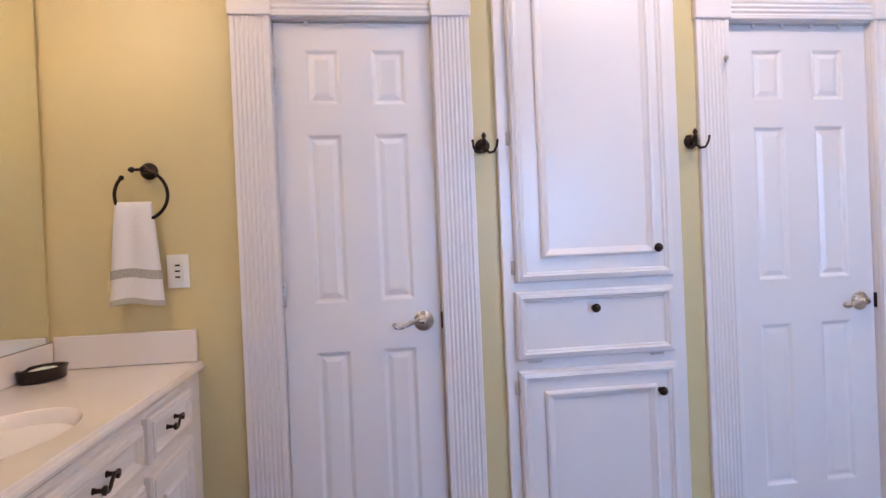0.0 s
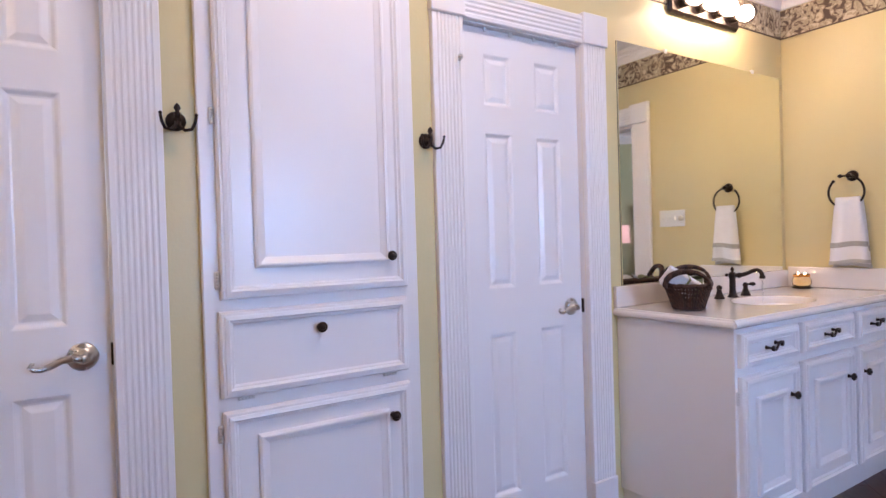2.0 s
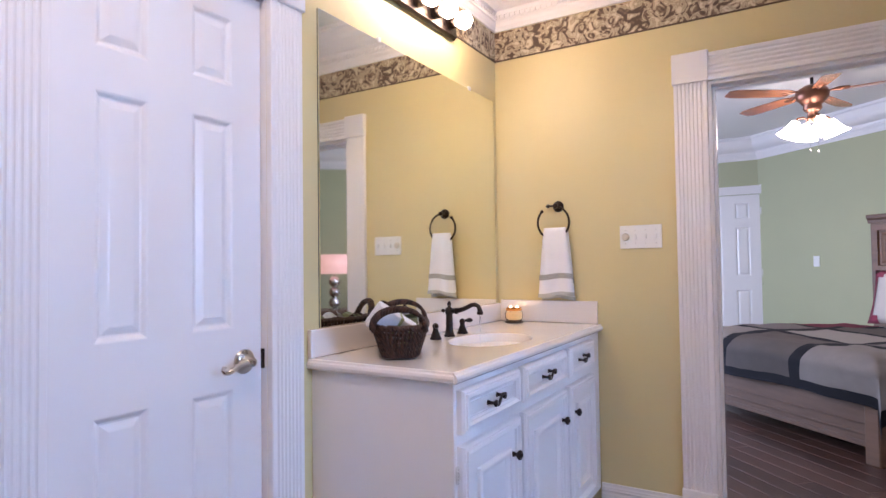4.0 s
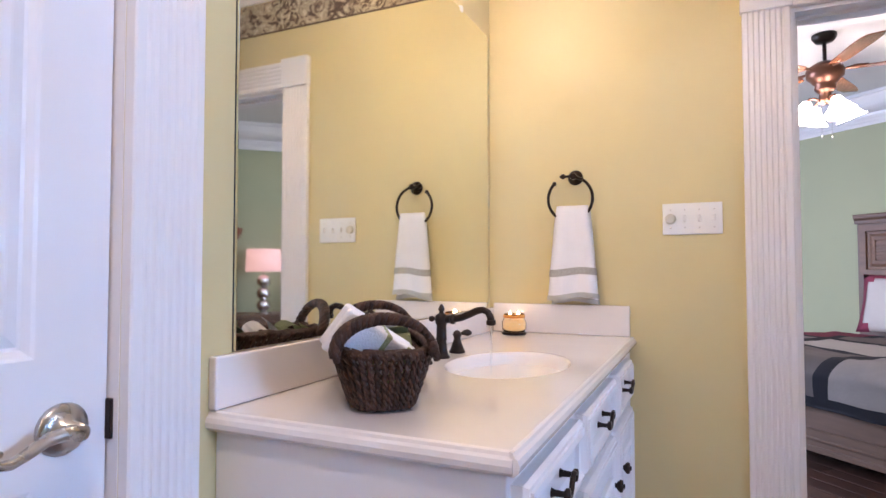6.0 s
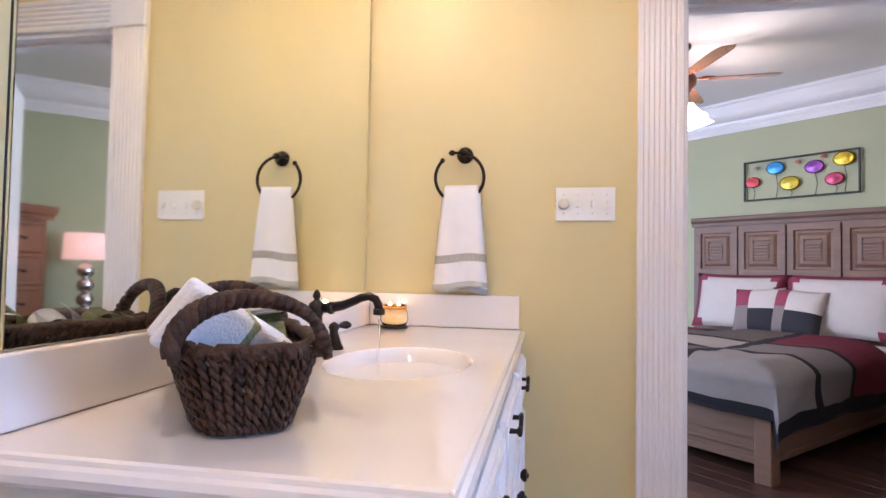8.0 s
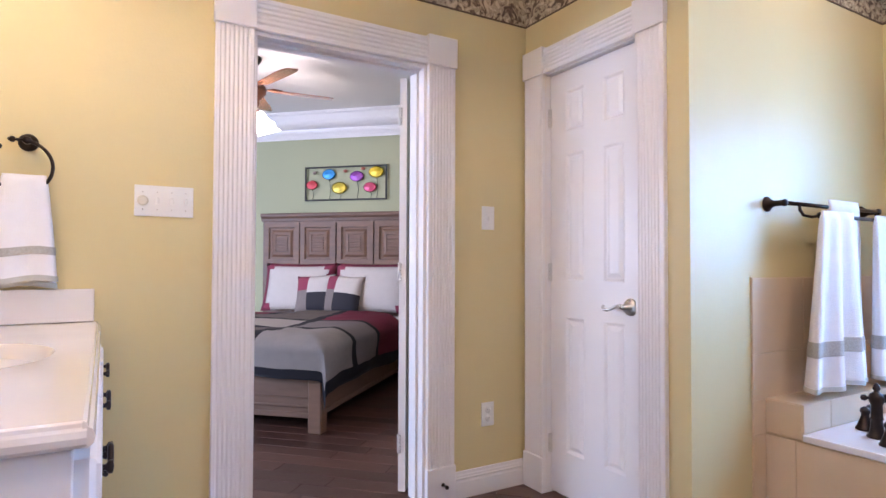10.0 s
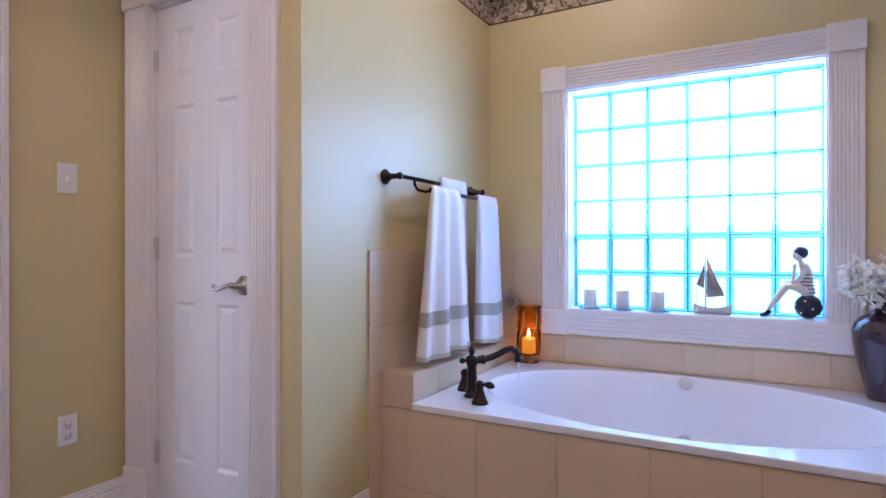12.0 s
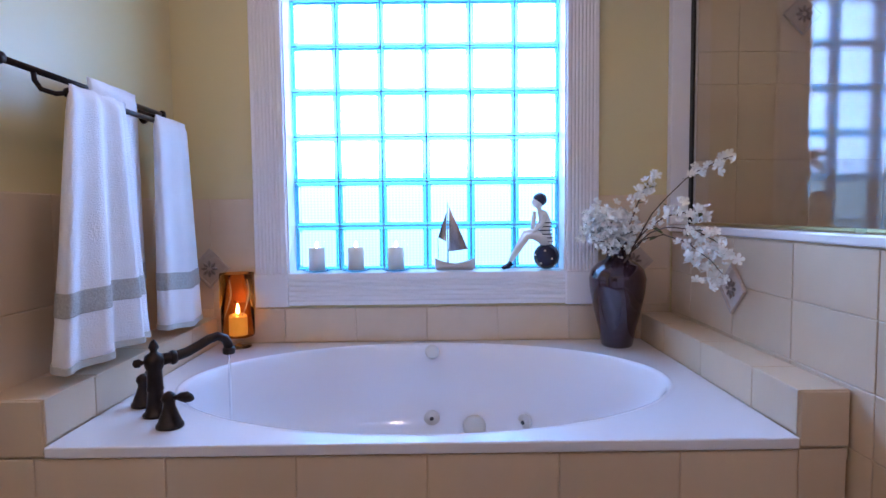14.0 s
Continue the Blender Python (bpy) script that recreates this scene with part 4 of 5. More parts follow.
# candles
FLAME = mat("candle_flame", (1, 0.75, 0.35), 0.5, emit=18, emit_colour=(1.0, 0.72, 0.36))
WICK = mat("black_wick", (0.02, 0.02, 0.02), 0.9)
flame_mesh = mesh(lathe(bmesh.new(), ((0, 0), (0.004, 0.003), (0.0055, 0.009), (0.004, 0.017), (0.0015, 0.024), (0, 0.027)), 12), FLAME)
WAX = mat("white_wax", (0.85, 0.82, 0.75), 0.45, vary=0.05)
WAX.node_tree.nodes["Principled BSDF"].inputs["Subsurface Weight"].default_value = 1.0
WAX.node_tree.nodes["Principled BSDF"].inputs["Subsurface Radius"].default_value = (0.08, 0.07, 0.06)


def flame(parent, m):
    f = part("flame", flame_mesh, None, parent, "small lit flame", m)
    part("wick", tube(bmesh.new(), [(0, 0, -0.006), (0, 0, 0.004)], 0.001, 6), WICK, f)


jar = thing("jar_candle", pose(3.452, 1.868, 0.9055), "lit two-wick amber jar candle on a dark trivet", "candle")
part("trivet", lathe(bmesh.new(), ((0, 0), (0.046, 0), (0.048, 0.006), (0.044, 0.010), (0, 0.010)), 24), BRONZE, jar)
part("glass_jar", lathe(bmesh.new(), ((0, 0.0105), (0.040, 0.0105), (0.047, 0.022), (0.047, 0.048), (0.040, 0.060), (0.040, 0.078), (0.038, 0.078), (0.038, 0.061), (0.0445, 0.048), (0.0445, 0.024), (0.038, 0.014), (0, 0.014)), 28), glass("clear_jar_glass", (1, 0.97, 0.9)), jar)
part("wax", lathe(bmesh.new(), ((0, 0.0145), (0.037, 0.0145), (0.044, 0.024), (0.044, 0.047), (0.040, 0.056), (0, 0.056)), 28), mat("glowing_wax", (0.74, 0.58, 0.36), 0.4, vary=0.1, emit=0.14, emit_colour=(1, 0.6, 0.2)), jar)
part("rim_band", lathe(bmesh.new(), ((0.0405, 0.063), (0.0415, 0.064), (0.0415, 0.072), (0.0405, 0.073)), 28), mat("orange_label", (0.75, 0.30, 0.06), 0.4), jar)
for x in (-0.017, 0.017):
    flame(jar, pose(x, -x * 0.6, 0.062))

for x in (2.022, 1.856, 1.686):
    c = thing("pillar_candle", pose(x, -2.03, 0.7475), "lit white pillar candle on a glass saucer on the sill", "candle", "pillar candles on the sill")
    part("saucer", lathe(bmesh.new(), ((0, 0), (0.040, 0), (0.060, 0.006), (0.061, 0.008), (0.040, 0.004), (0, 0.004)), 28), glass("blue_saucer_glass", (0.5, 0.75, 0.9)), c)
    part("wax", lathe(bmesh.new(), ((0, 0.0045), (0.034, 0.0045), (0.0345, 0.098), (0.032, 0.102), (0.028, 0.100), (0, 0.094)), 28), WAX, c)
    flame(c, pose(0, 0, 0.10))

hur = thing("hurricane_lantern", pose(2.316, -1.89, DECK + 0.001), "amber glass hurricane with a lit yellow candle", "candle holder")
AMBER = glass("amber_glass", (1.0, 0.62, 0.28), 0.05, 1.15)
bm = lathe(bmesh.new(), ((0, 0), (0.050, 0), (0.052, 0.003), (0.03, 0.008), (0.008, 0.012), (0, 0.012)), 24)
lathe(bm, ((0, 0.012), (0.010, 0.014), (0.018, 0.026), (0.010, 0.038), (0.006, 0.042), (0, 0.042)), 20)
part("foot", bm, glass("clear_foot_glass", (1, 0.95, 0.9)), hur)
part("cylinder", lathe(bmesh.new(), ((0, 0.045), (0.058, 0.045), (0.064, 0.052), (0.067, 0.30), (0.064, 0.30), (0.061, 0.054), (0.056, 0.049), (0, 0.049)), 32), AMBER, hur)
part("candle", lathe(bmesh.new(), ((0, 0.05), (0.036, 0.05), (0.037, 0.118), (0.034, 0.122), (0, 0.118)), 24), mat("yellow_wax", (0.80, 0.52, 0.12), 0.4, emit=0.22, emit_colour=(1, 0.6, 0.15)), hur)
flame(hur, pose(0, 0, 0.126) @ Matrix.Scale(1.5, 4))
SWIRL = mat("gold_swirl", (0.75, 0.42, 0.10), 0.4)
for k in range(6):
    a0 = k * 1.05
    part("swirl", tube(bmesh.new(), [(0.0665 * math.cos(a0 + 0.5 * math.sin(t * 2.2)), 0.0665 * math.sin(a0 + 0.5 * math.sin(t * 2.2)), 0.13 + 0.15 * t) for t in [i / 10 for i in range(11)]], [0.001 + 0.003 * math.sin(math.pi * i / 10) for i in range(11)], 6), SWIRL, hur)

# towel bar over the bathtub
bar = thing("towel_bar", AE(0), "dark bronze double towel bar above the tiles", "towel bar")
for x in (0.935, 1.72):
    p = part("post", lathe(bmesh.new(), ((0, 0), (0.032, 0), (0.032, 0.006), (0.026, 0.012), (0.018, 0.020), (0.012, 0.034), (0.012, 0.066), (0.016, 0.072), (0.012, 0.082), (0, 0.084)), 20, at=(x, 0, 1.36), turn=pose(0, 0, 0, 90)), BRONZE, bar)
part("upper_rail", tube(bmesh.new(), [(0.935, -0.070, 1.36), (1.72, -0.070, 1.36)], 0.0085, 12), BRONZE, bar)
part("lower_rail", tube(bmesh.new(), [(1.095, -0.125, 1.312), (1.75, -0.125, 1.312)], 0.0085, 12), BRONZE, bar)
for x in (1.05, 1.70):
    part("bracket", lathe(tube(bmesh.new(), [(x, -0.070, 1.36), (x + 0.004, -0.070, 1.335), (x + 0.012, -0.080, 1.314), (x + 0.03, -0.105, 1.306), (x + 0.05, -0.125, 1.312)], 0.0065, 8), ((0, -0.014), (0.012, -0.008), (0.014, 0), (0.012, 0.008), (0, 0.014)), 14, at=(x + 0.05, -0.125, 1.312), turn=pose(0, 0, 0, 0, 90)), BRONZE, bar)
towel("bath_towel", AE(0) @ pose(1.215, -0.135, 0), "white bath towel with a grey band over the lower bar", "bath towels", band=(0.135, 0.195), w_top=0.27, w_bot=0.44, z_top=1.332, z_bot=0.612, thick_top=0.034, thick_bot=0.08, folds=3.0, amp=0.021, phase=0.9, lean=-0.02)
towel("bath_towel", AE(0) @ pose(1.40, -0.075, 0), "white bath towel over the upper bar", "bath towels", band=(0.135, 0.19), w_top=0.27, w_bot=0.30, z_top=1.392, z_bot=0.652, thick_top=0.034, thick_bot=0.05, folds=2.0, amp=0.008, phase=2.4)
towel("bath_towel", AE(0) @ pose(1.645, -0.135, 0), "white bath towel hanging beside the window", "bath towels", band=(0.135, 0.195), w_top=0.24, w_bot=0.29, z_top=1.330, z_bot=0.598, thick_top=0.034, thick_bot=0.07, folds=1.7, amp=0.012, phase=4.1, lean=0.02)

# soap dish on the other vanity
dish = thing("soap_dish", pose(-1.125, 1.83, 0.861, 0, 0, 75), "oval dark bronze soap dish with white soap", "soap dish")
part("bowl", lathe(bmesh.new(), ((0, 0), (0.060, 0), (0.064, 0.004), (0.062, 0.010), (0.066, 0.034), (0.070, 0.038), (0.066, 0.040), (0.060, 0.034), (0.056, 0.012), (0, 0.010)), 32, scale=(1.2, 0.75)), BRONZE, dish)
part("soap", lathe(bmesh.new(), ((0, 0.0105), (0.045, 0.0105), (0.050, 0.022), (0.040, 0.034), (0, 0.040)), 24, scale=(1.1, 0.7)), WAX, dish, "white bar of soap")

# vase with blossom
vase = thing("vase", pose(0.80, -1.84, DECK + 0.001), "glossy dark purple ceramic vase on the tub deck", "vase")
part("body", lathe(bmesh.new(), ((0, 0), (0.058, 0), (0.062, 0.008), (0.070, 0.06), (0.090, 0.14), (0.106, 0.22), (0.110, 0.27), (0.100, 0.305), (0.075, 0.33), (0.046, 0.345), (0.040, 0.36), (0.042, 0.375), (0.050, 0.39), (0.046, 0.392), (0.034, 0.374), (0.034, 0.35), (0, 0.34)), 40), mat("plum_glaze", (0.026, 0.010, 0.022), 0.08, vary=0.5, scale=7, coat=0.8, stretch=(1, 1, 0.25)), vase)
random.seed(11)
spray = thing("blossom_branches", pose(0.80, -1.84, DECK + 0.36), "white artificial cherry blossom branches in the vase", "flowers")
BARK = mat("brown_twig", (0.09, 0.06, 0.035), 0.8, vary=0.3, scale=60)
PETAL = mat("white_petal", (0.90, 0.88, 0.80), 0.6, vary=0.05, scale=40, random_tint=0.08)
LEAFM = mat("green_leaf", (0.10, 0.14, 0.05), 0.55, vary=0.3, scale=30)
HEART = mat("yellow_stamen", (0.45, 0.36, 0.06), 0.7)
bm = bmesh.new()
for k in range(5):
    a = k * 2 * math.pi / 5
    c, s = math.cos(a), math.sin(a)
    pts = [(0, 0, 0), (0.009, -0.006, 0.003), (0.017, -0.008, 0.008), (0.023, 0, 0.009), (0.017, 0.008, 0.008), (0.009, 0.006, 0.003)]
    v = [bm.verts.new((x * c - y * s, x * s + y * c, z)) for x, y, z in pts]
    mid = bm.verts.new((0.012 * c, 0.012 * s, 0.0015))
    for i in range(6):
        bm.faces.new((v[i], v[(i + 1) % 6], mid)).smooth = True
blossom = mesh(bm, PETAL)
heart = mesh(lathe(bmesh.new(), ((0, 0), (0.003, 0.001), (0.002, 0.005), (0, 0.006)), 6), HEART)
bm = bmesh.new()
v = [bm.verts.new(p) for p in ((0, 0, 0), (0.012, 0.007, 0.002), (0.028, 0.006, 0.0), (0.044, 0, -0.004), (0.028, -0.006, 0.0), (0.012, -0.007, 0.002), (0.02, 0, -0.002))]
for i in range(6):
    bm.faces.new((v[i], v[(i + 1) % 6], v[6])).smooth = True
leaf = mesh(bm, LEAFM)


def branch(end, sag, flowers, spread, start=0.45, r=0.0035, leaves=3, drop=0.0):
    p0, p2 = Vector((random.uniform(-0.01, 0.01), random.uniform(-0.01, 0.01), -0.1)), Vector(end)
    p1 = Vector((p2.x * 0.35, p2.y * 0.35, p2.z * 0.5 + sag))
    pts = [(1 - t) ** 2 * p0 + 2 * t * (1 - t) * p1 + t * t * p2 for t in [i / 14 for i in range(15)]]
    pts = [p + Vector((random.uniform(-1, 1), random.uniform(-1, 1), random.uniform(-1, 1))) * 0.004 for p in pts]
    b = part("branch", tube(bmesh.new(), pts, [r * (1 - 0.7 * i / 14) for i in range(15)], 6), BARK, spray)
    for i in range(int(flowers * 1.8)):
        t = start + (1 - start) * random.random()
        k = min(13, int(t * 14))
        p = pts[k].lerp(pts[k + 1], t * 14 - k) + Vector((random.gauss(0, spread), random.gauss(0, spread), random.gauss(0, spread) - drop * random.random()))
        q = Euler((random.uniform(-1.4, 1.4), random.uniform(-1.4, 1.4), random.uniform(0, 6.3))).to_matrix().to_4x4()
        s = random.uniform(0.5, 0.85)
        f = part("blossom", blossom, None, b, m=Matrix.Translation(p) @ q @ Matrix.Scale(s, 4))
    for i in range(leaves):
        k = random.randint(6, 13)
        part("leaf", leaf, None, b, m=Matrix.Translation(pts[k]) @ Euler((random.uniform(-0.6, 0.6), random.uniform(-0.6, 0.6), random.uniform(0, 6.3))).to_matrix().to_4x4() @ Matrix.Scale(random.uniform(0.7, 1.2), 4))


branch((0.12, 0.06, 0.17), 0.05, 60, 0.020)
branch((0.13, 0.00, 0.09), 0.07, 40, 0.022)
branch((0.09, 0.02, 0.15), 0.05, 40, 0.024)
branch((0.06, 0.10, 0.14), 0.04, 34, 0.024)
branch((0.0, 0.06, 0.15), 0.06, 52, 0.026)
branch((-0.04, 0.10, 0.10), 0.05, 26, 0.022)
branch((0.10, 0.10, 0.06), 0.05, 20, 0.018)
branch((-0.07, 0.18, 0.30), 0.05, 18, 0.014, 0.6)
branch((-0.19, 0.50, 0.34), 0.10, 12, 0.012, 0.78, leaves=4)
branch((-0.15, 0.46, 0.16), 0.14, 26, 0.018, 0.5, leaves=5)
branch((-0.14, 0.62, 0.05), 0.22, 24, 0.016, 0.72, leaves=4, drop=0.03)
branch((-0.17, 0.50, -0.02), 0.24, 26, 0.014, 0.74, leaves=3, drop=0.06)

# sailing boat on the sill
boat = thing("toy_sailboat", pose(1.435, -2.03, 0.7475), "small silver metal sailing boat ornament", "ornament")
SILVER = mat("tarnished_silver", (0.42, 0.38, 0.38), 0.25, metal=0.9, vary=0.25, scale=20)
HULL = mat("pale_hull", (0.55, 0.50, 0.47), 0.4, vary=0.15)
bm = bmesh.new()
secs = []
for i in range(11):
    t = i / 10
    x, w, top = -0.085 + 0.17 * t, 0.024 * math.sin(math.pi * min(1, t * 0.94 + 0.06)) ** 0.7 + 0.001, 0.030 + 0.022 * (2 * t - 1) ** 2
    secs.append([bm.verts.new(p) for p in ((x, -w, top), (x, -w * 0.75, 0.010), (x * 0.9, 0, 0.0), (x, w * 0.75, 0.010), (x, w, top), (x, 0, top - 0.004))])
for a, b in zip(secs, secs[1:]):
    for i in range(6):
        bm.faces.new((a[i], a[(i + 1) % 6], b[(i + 1) % 6], b[i])).smooth = True
bm.faces.new(secs[0]), bm.faces.new(secs[-1][::-1])
part("hull", bm, HULL, boat)
part("mast", tube(bmesh.new(), [(0.03, 0, 0.03), (0.03, 0, 0.29)], [0.0035, 0.002], 8), SILVER, boat)


def sail(pts, bulge):
    bm = bmesh.new()
    a, b, c = [Vector(p) for p in pts]
    n = 8
    for side in (0, 0.002):
        rows = []
        for i in range(n + 1):
            row = []
            for j in range(n - i + 1):
                u, v = i / n, j / n
                p = a + (b - a) * u + (c - a) * v
                row.append(bm.verts.new(p + Vector((0, bulge * 4 * (u * (1 - u - v) + v * (1 - u - v) + u * v) / 1.33 + side, 0))))
            rows.append(row)
        for i in range(n):
            for j in range(n - i):
                bm.faces.new((rows[i][j], rows[i + 1][j], rows[i][j + 1])).smooth = True
                if j < n - i - 1:
                    bm.faces.new((rows[i + 1][j], rows[i + 1][j + 1], rows[i][j + 1])).smooth = True
    return bm


part("main_sail", sail(((0.026, 0, 0.08), (-0.055, 0, 0.09), (0.024, 0, 0.275)), 0.02), SILVER, boat)
part("jib_sail", sail(((0.036, 0, 0.12), (0.072, 0, 0.14), (0.034, 0, 0.25)), -0.015), SILVER, boat)
part("bowsprit", tube(bmesh.new(), [(0.07, 0, 0.05), (0.072, 0, 0.14)], 0.0015, 6), SILVER, boat)

# seated bather figurine, one plain mesh
IVORY, INK = mat("ivory_resin", (0.74, 0.66, 0.58), 0.4), mat("navy_glaze", (0.012, 0.014, 0.035), 0.25)
bm = bmesh.new()


def limb(pts, radii, slot):
    k = len(bm.faces)
    tube(bm, pts, radii, 10)
    bm.faces.ensure_lookup_table()
    for f in bm.faces[k:]:
        f.material_index = slot


def blob(at, r, slot, n=16, sc=(1, 1)):
    k = len(bm.faces)
    lathe(bm, [(r * math.sin(radians(a)), -r * math.cos(radians(a))) for a in range(0, 181, 15)], n, at=at, scale=sc)
    bm.faces.ensure_lookup_table()
    for f in bm.faces[k:]:
        f.material_index = slot


blob((0, 0, 0.055), 0.055, 1, 24)
for a in range(14):
    u, w = a * 2.4, 0.9 * (a / 14 - 0.5) * 2
    blob((0.053 * math.cos(u) * math.cos(w), 0.053 * math.sin(u) * math.cos(w), 0.055 + 0.053 * math.sin(w)), 0.005, 0, 8)
limb([(0.0, 0, 0.105), (0.004, 0, 0.125), (0.006, 0, 0.16), (0.004, 0, 0.20), (0.016, 0, 0.235), (0.03, 0, 0.25)], [0.028, 0.032, 0.024, 0.026, 0.022, 0.010], 0)
for k in range(6):
    z = 0.118 + 0.016 * k
    limb([(0.004 + (0.031 - 0.0008 * k) * math.cos(a / 10 * 6.283), (0.031 - 0.0008 * k) * math.sin(a / 10 * 6.283), z) for a in range(11)], [0.0022] * 11, 1)
for s in (-1, 1):
    limb([(0.0, 0.014 * s, 0.118), (0.05, 0.016 * s, 0.15 - 0.006 * s), (0.085, 0.014 * s, 0.148 - 0.006 * s), (0.12, 0.012 * s, 0.09), (0.155, 0.010 * s, 0.035)], [0.022, 0.020, 0.016, 0.014, 0.009], 0)
    limb([(0.150, 0.010 * s, 0.03), (0.165, 0.010 * s, 0.014), (0.19, 0.010 * s, 0.006)], [0.012, 0.011, 0.006], 1)
    limb([(0.008, 0.026 * s, 0.225), (0.03, 0.03 * s, 0.185), (0.062, 0.02 * s, 0.158), (0.056, 0.010 * s, 0.20), (0.050, 0.006 * s, 0.245)], [0.012, 0.010, 0.008, 0.008, 0.008], 0)
limb([(0.026, 0, 0.24), (0.032, 0, 0.262)], [0.011, 0.010], 0)
blob((0.037, 0, 0.285), 0.026, 0)
blob((0.028, 0, 0.296), 0.029, 1, 16, (1.05, 1.0))
fig = solid("figurine", bm, IVORY, "ivory bather figurine seated on a dotted navy ball", "figurine", m=pose(1.045, -2.03, 0.7475, 0, 0, 0))
fig.data.materials.append(INK)

# woven basket of rolled towels
WEAVE = mat("dark_brown_seagrass", (0.050, 0.022, 0.014), 0.6, vary=0.8, scale=70, spec=0.35, bump=0.8, bump_scale=160, random_tint=0.5)
BX, BY = 2.185, 1.705
basket = thing("wicker_basket", pose(BX, BY, 0.906, 0, 0, 33), "dark brown woven basket with looped end handles on the vanity", "basket")
random.seed(5)


def bask(u, z):
    """Point of the basket's wall: u round it, z up; long along x."""
    f = z / 0.10
    L, Wd = 0.158 + 0.03 * f, 0.054 + 0.033 * f
    c, s = math.cos(u), math.sin(u)
    e = 0.5
    return Vector((0.165 + L * math.copysign(abs(c) ** e, c), Wd * math.copysign(abs(s) ** e, s), z))


bm = bmesh.new()
ring0 = [bm.verts.new(bask(2 * math.pi * i / 60, 0.004)) for i in range(60)]
ring1 = [bm.verts.new(bask(2 * math.pi * i / 60, 0.010)) for i in range(60)]
for i in range(60):
    bm.faces.new((ring0[i], ring0[(i + 1) % 60], ring1[(i + 1) % 60], ring1[i]))
bm.faces.new(ring0), bm.faces.new(ring1)
part("bottom", bm, WEAVE, basket)
NS = 80
us, acc = [], 0
dense = [bask(2 * math.pi * i / 7200, 0.06) for i in range(7201)]
lens = [0]
for a, b in zip(dense, dense[1:]):
    lens.append(lens[-1] + (b - a).length)
for i in range(NS):
    t = lens[-1] * i / NS
    k = max(j for j in range(7201) if lens[j] <= t)
    us.append(2 * math.pi * k / 7200)
for r in range(6):
    z = 0.010 + 0.018 * r
    pts = []
    for i in range(NS * 2):
        u = us[i // 2] if i % 2 == 0 else (us[i // 2] + (us[(i // 2 + 1) % NS] if i // 2 + 1 < NS else 2 * math.pi)) / 2
        p = bask(u, z)
        q = Vector((p.x - 0.165, p.y, 0)).normalized()
        off = (0.0045 if (i // 2 + r) % 2 else -0.004) if i % 2 == 0 else 0.0005
        pts.append(p + q * off + Vector((0, 0, random.uniform(-0.0015, 0.0015))))
    part("strand", tube(bmesh.new(), pts, [random.uniform(0.0042, 0.0052) for _ in pts], 6, closed=True), WEAVE, basket)
part("rim", tube(bmesh.new(), [bask(2 * math.pi * i / 90, 0.103) + Vector((0, 0, 0.003 * math.sin(i * 1.9))) for i in range(90)], [0.0095 + 0.0022 * math.sin(i * 2.1) for i in range(90)], 8, closed=True), WEAVE, basket)
for i in range(NS):
    w0 = random.uniform(0, 6.28)
    for twist in range(2):
        pts = []
        for j in range(23):
            p = bask(us[i], 0.006 + 0.100 * j / 22)
            q = Vector((p.x - 0.165, p.y, 0)).normalized()
            side = Vector((-q.y, q.x, 0))
            ph = w0 + j * 1.15 + math.pi * twist
            pts.append(p + q * (0.0065 + 0.0034 * math.sin(ph)) + side * 0.0032 * math.cos(ph))
        part("stake", tube(bmesh.new(), pts, random.uniform(0.0030, 0.0038), 5), WEAVE, basket)
for x, lean in ((-0.022, 0.004), (0.350, 0.022)):
    for twist in range(4):
        pts = []
        for i in range(61):
            a = math.pi * i / 60
            w = 0.0095
            ph = i * 0.62 + twist * 1.571
            h = 0.066 * math.sin(a) ** 0.8
            pts.append((x + lean * math.sin(a) + w * 0.8 * math.cos(ph), -0.084 * math.cos(a) + w * 0.5 * math.sin(ph), 0.098 + h + w * 0.6 * math.sin(ph)))
        part("handle_strand", tube(bmesh.new(), pts, 0.0062, 7), WEAVE, basket)
GREENT = mat("sage_terry_cloth", (0.30, 0.32, 0.17), 0.95, vary=0.1, scale=40, bump=0.7, bump_scale=260)


def rolled(m, material, label, r=0.046, w=0.13):
    t = thing("rolled_towel", m, label, "towel", "rolled towels in the basket")
    bm = bmesh.new()
    pts = []
    for i in range(76):
        a = i / 75 * 4.6 * math.pi
        pts.append((0.005 + (r - 0.005) * i / 75, a))
    inner = [bm.verts.new((rr * math.cos(a), -w / 2, rr * math.sin(a))) for rr, a in pts]
    outer = [bm.verts.new((rr * math.cos(a), w / 2, rr * math.sin(a))) for rr, a in pts]
    for i in range(75):
        bm.faces.new((inner[i], inner[i + 1], outer[i + 1], outer[i])).smooth = True
    bmesh.ops.solidify(bm, geom=bm.faces[:], thickness=0.8 * (r - 0.005) / 2.3)
    part("cloth", bm, material, t)
    return t


BASK = pose(BX, BY, 0.906, 0, 0, 33)
for i, (x, mt, lab) in enumerate(((0.150, GREENT, "rolled sage green terry towel"), (0.225, TERRY, "rolled plain white terry towel"), (0.300, GREENT, "rolled sage green terry towel"))):
    rolled(BASK @ pose(x, 0.0, 0.092, -6, 40 * i, 0), mt, lab, 0.040, 0.120)
folded = thing("folded_towel", BASK @ pose(0.060, 0.026, 0.108, 34, -14, 10), "folded white towel with a sage stripe leaning out of the basket", "towel")
for k in range(4):
    part("fold", boxm(-0.030 + 0.0155 * k, -0.0155 + 0.0155 * k, -0.085 + 0.006 * (k % 2), 0.080 - 0.005 * (k % 2), -0.042, 0.042, 0.0065, 3), TERRY, folded)
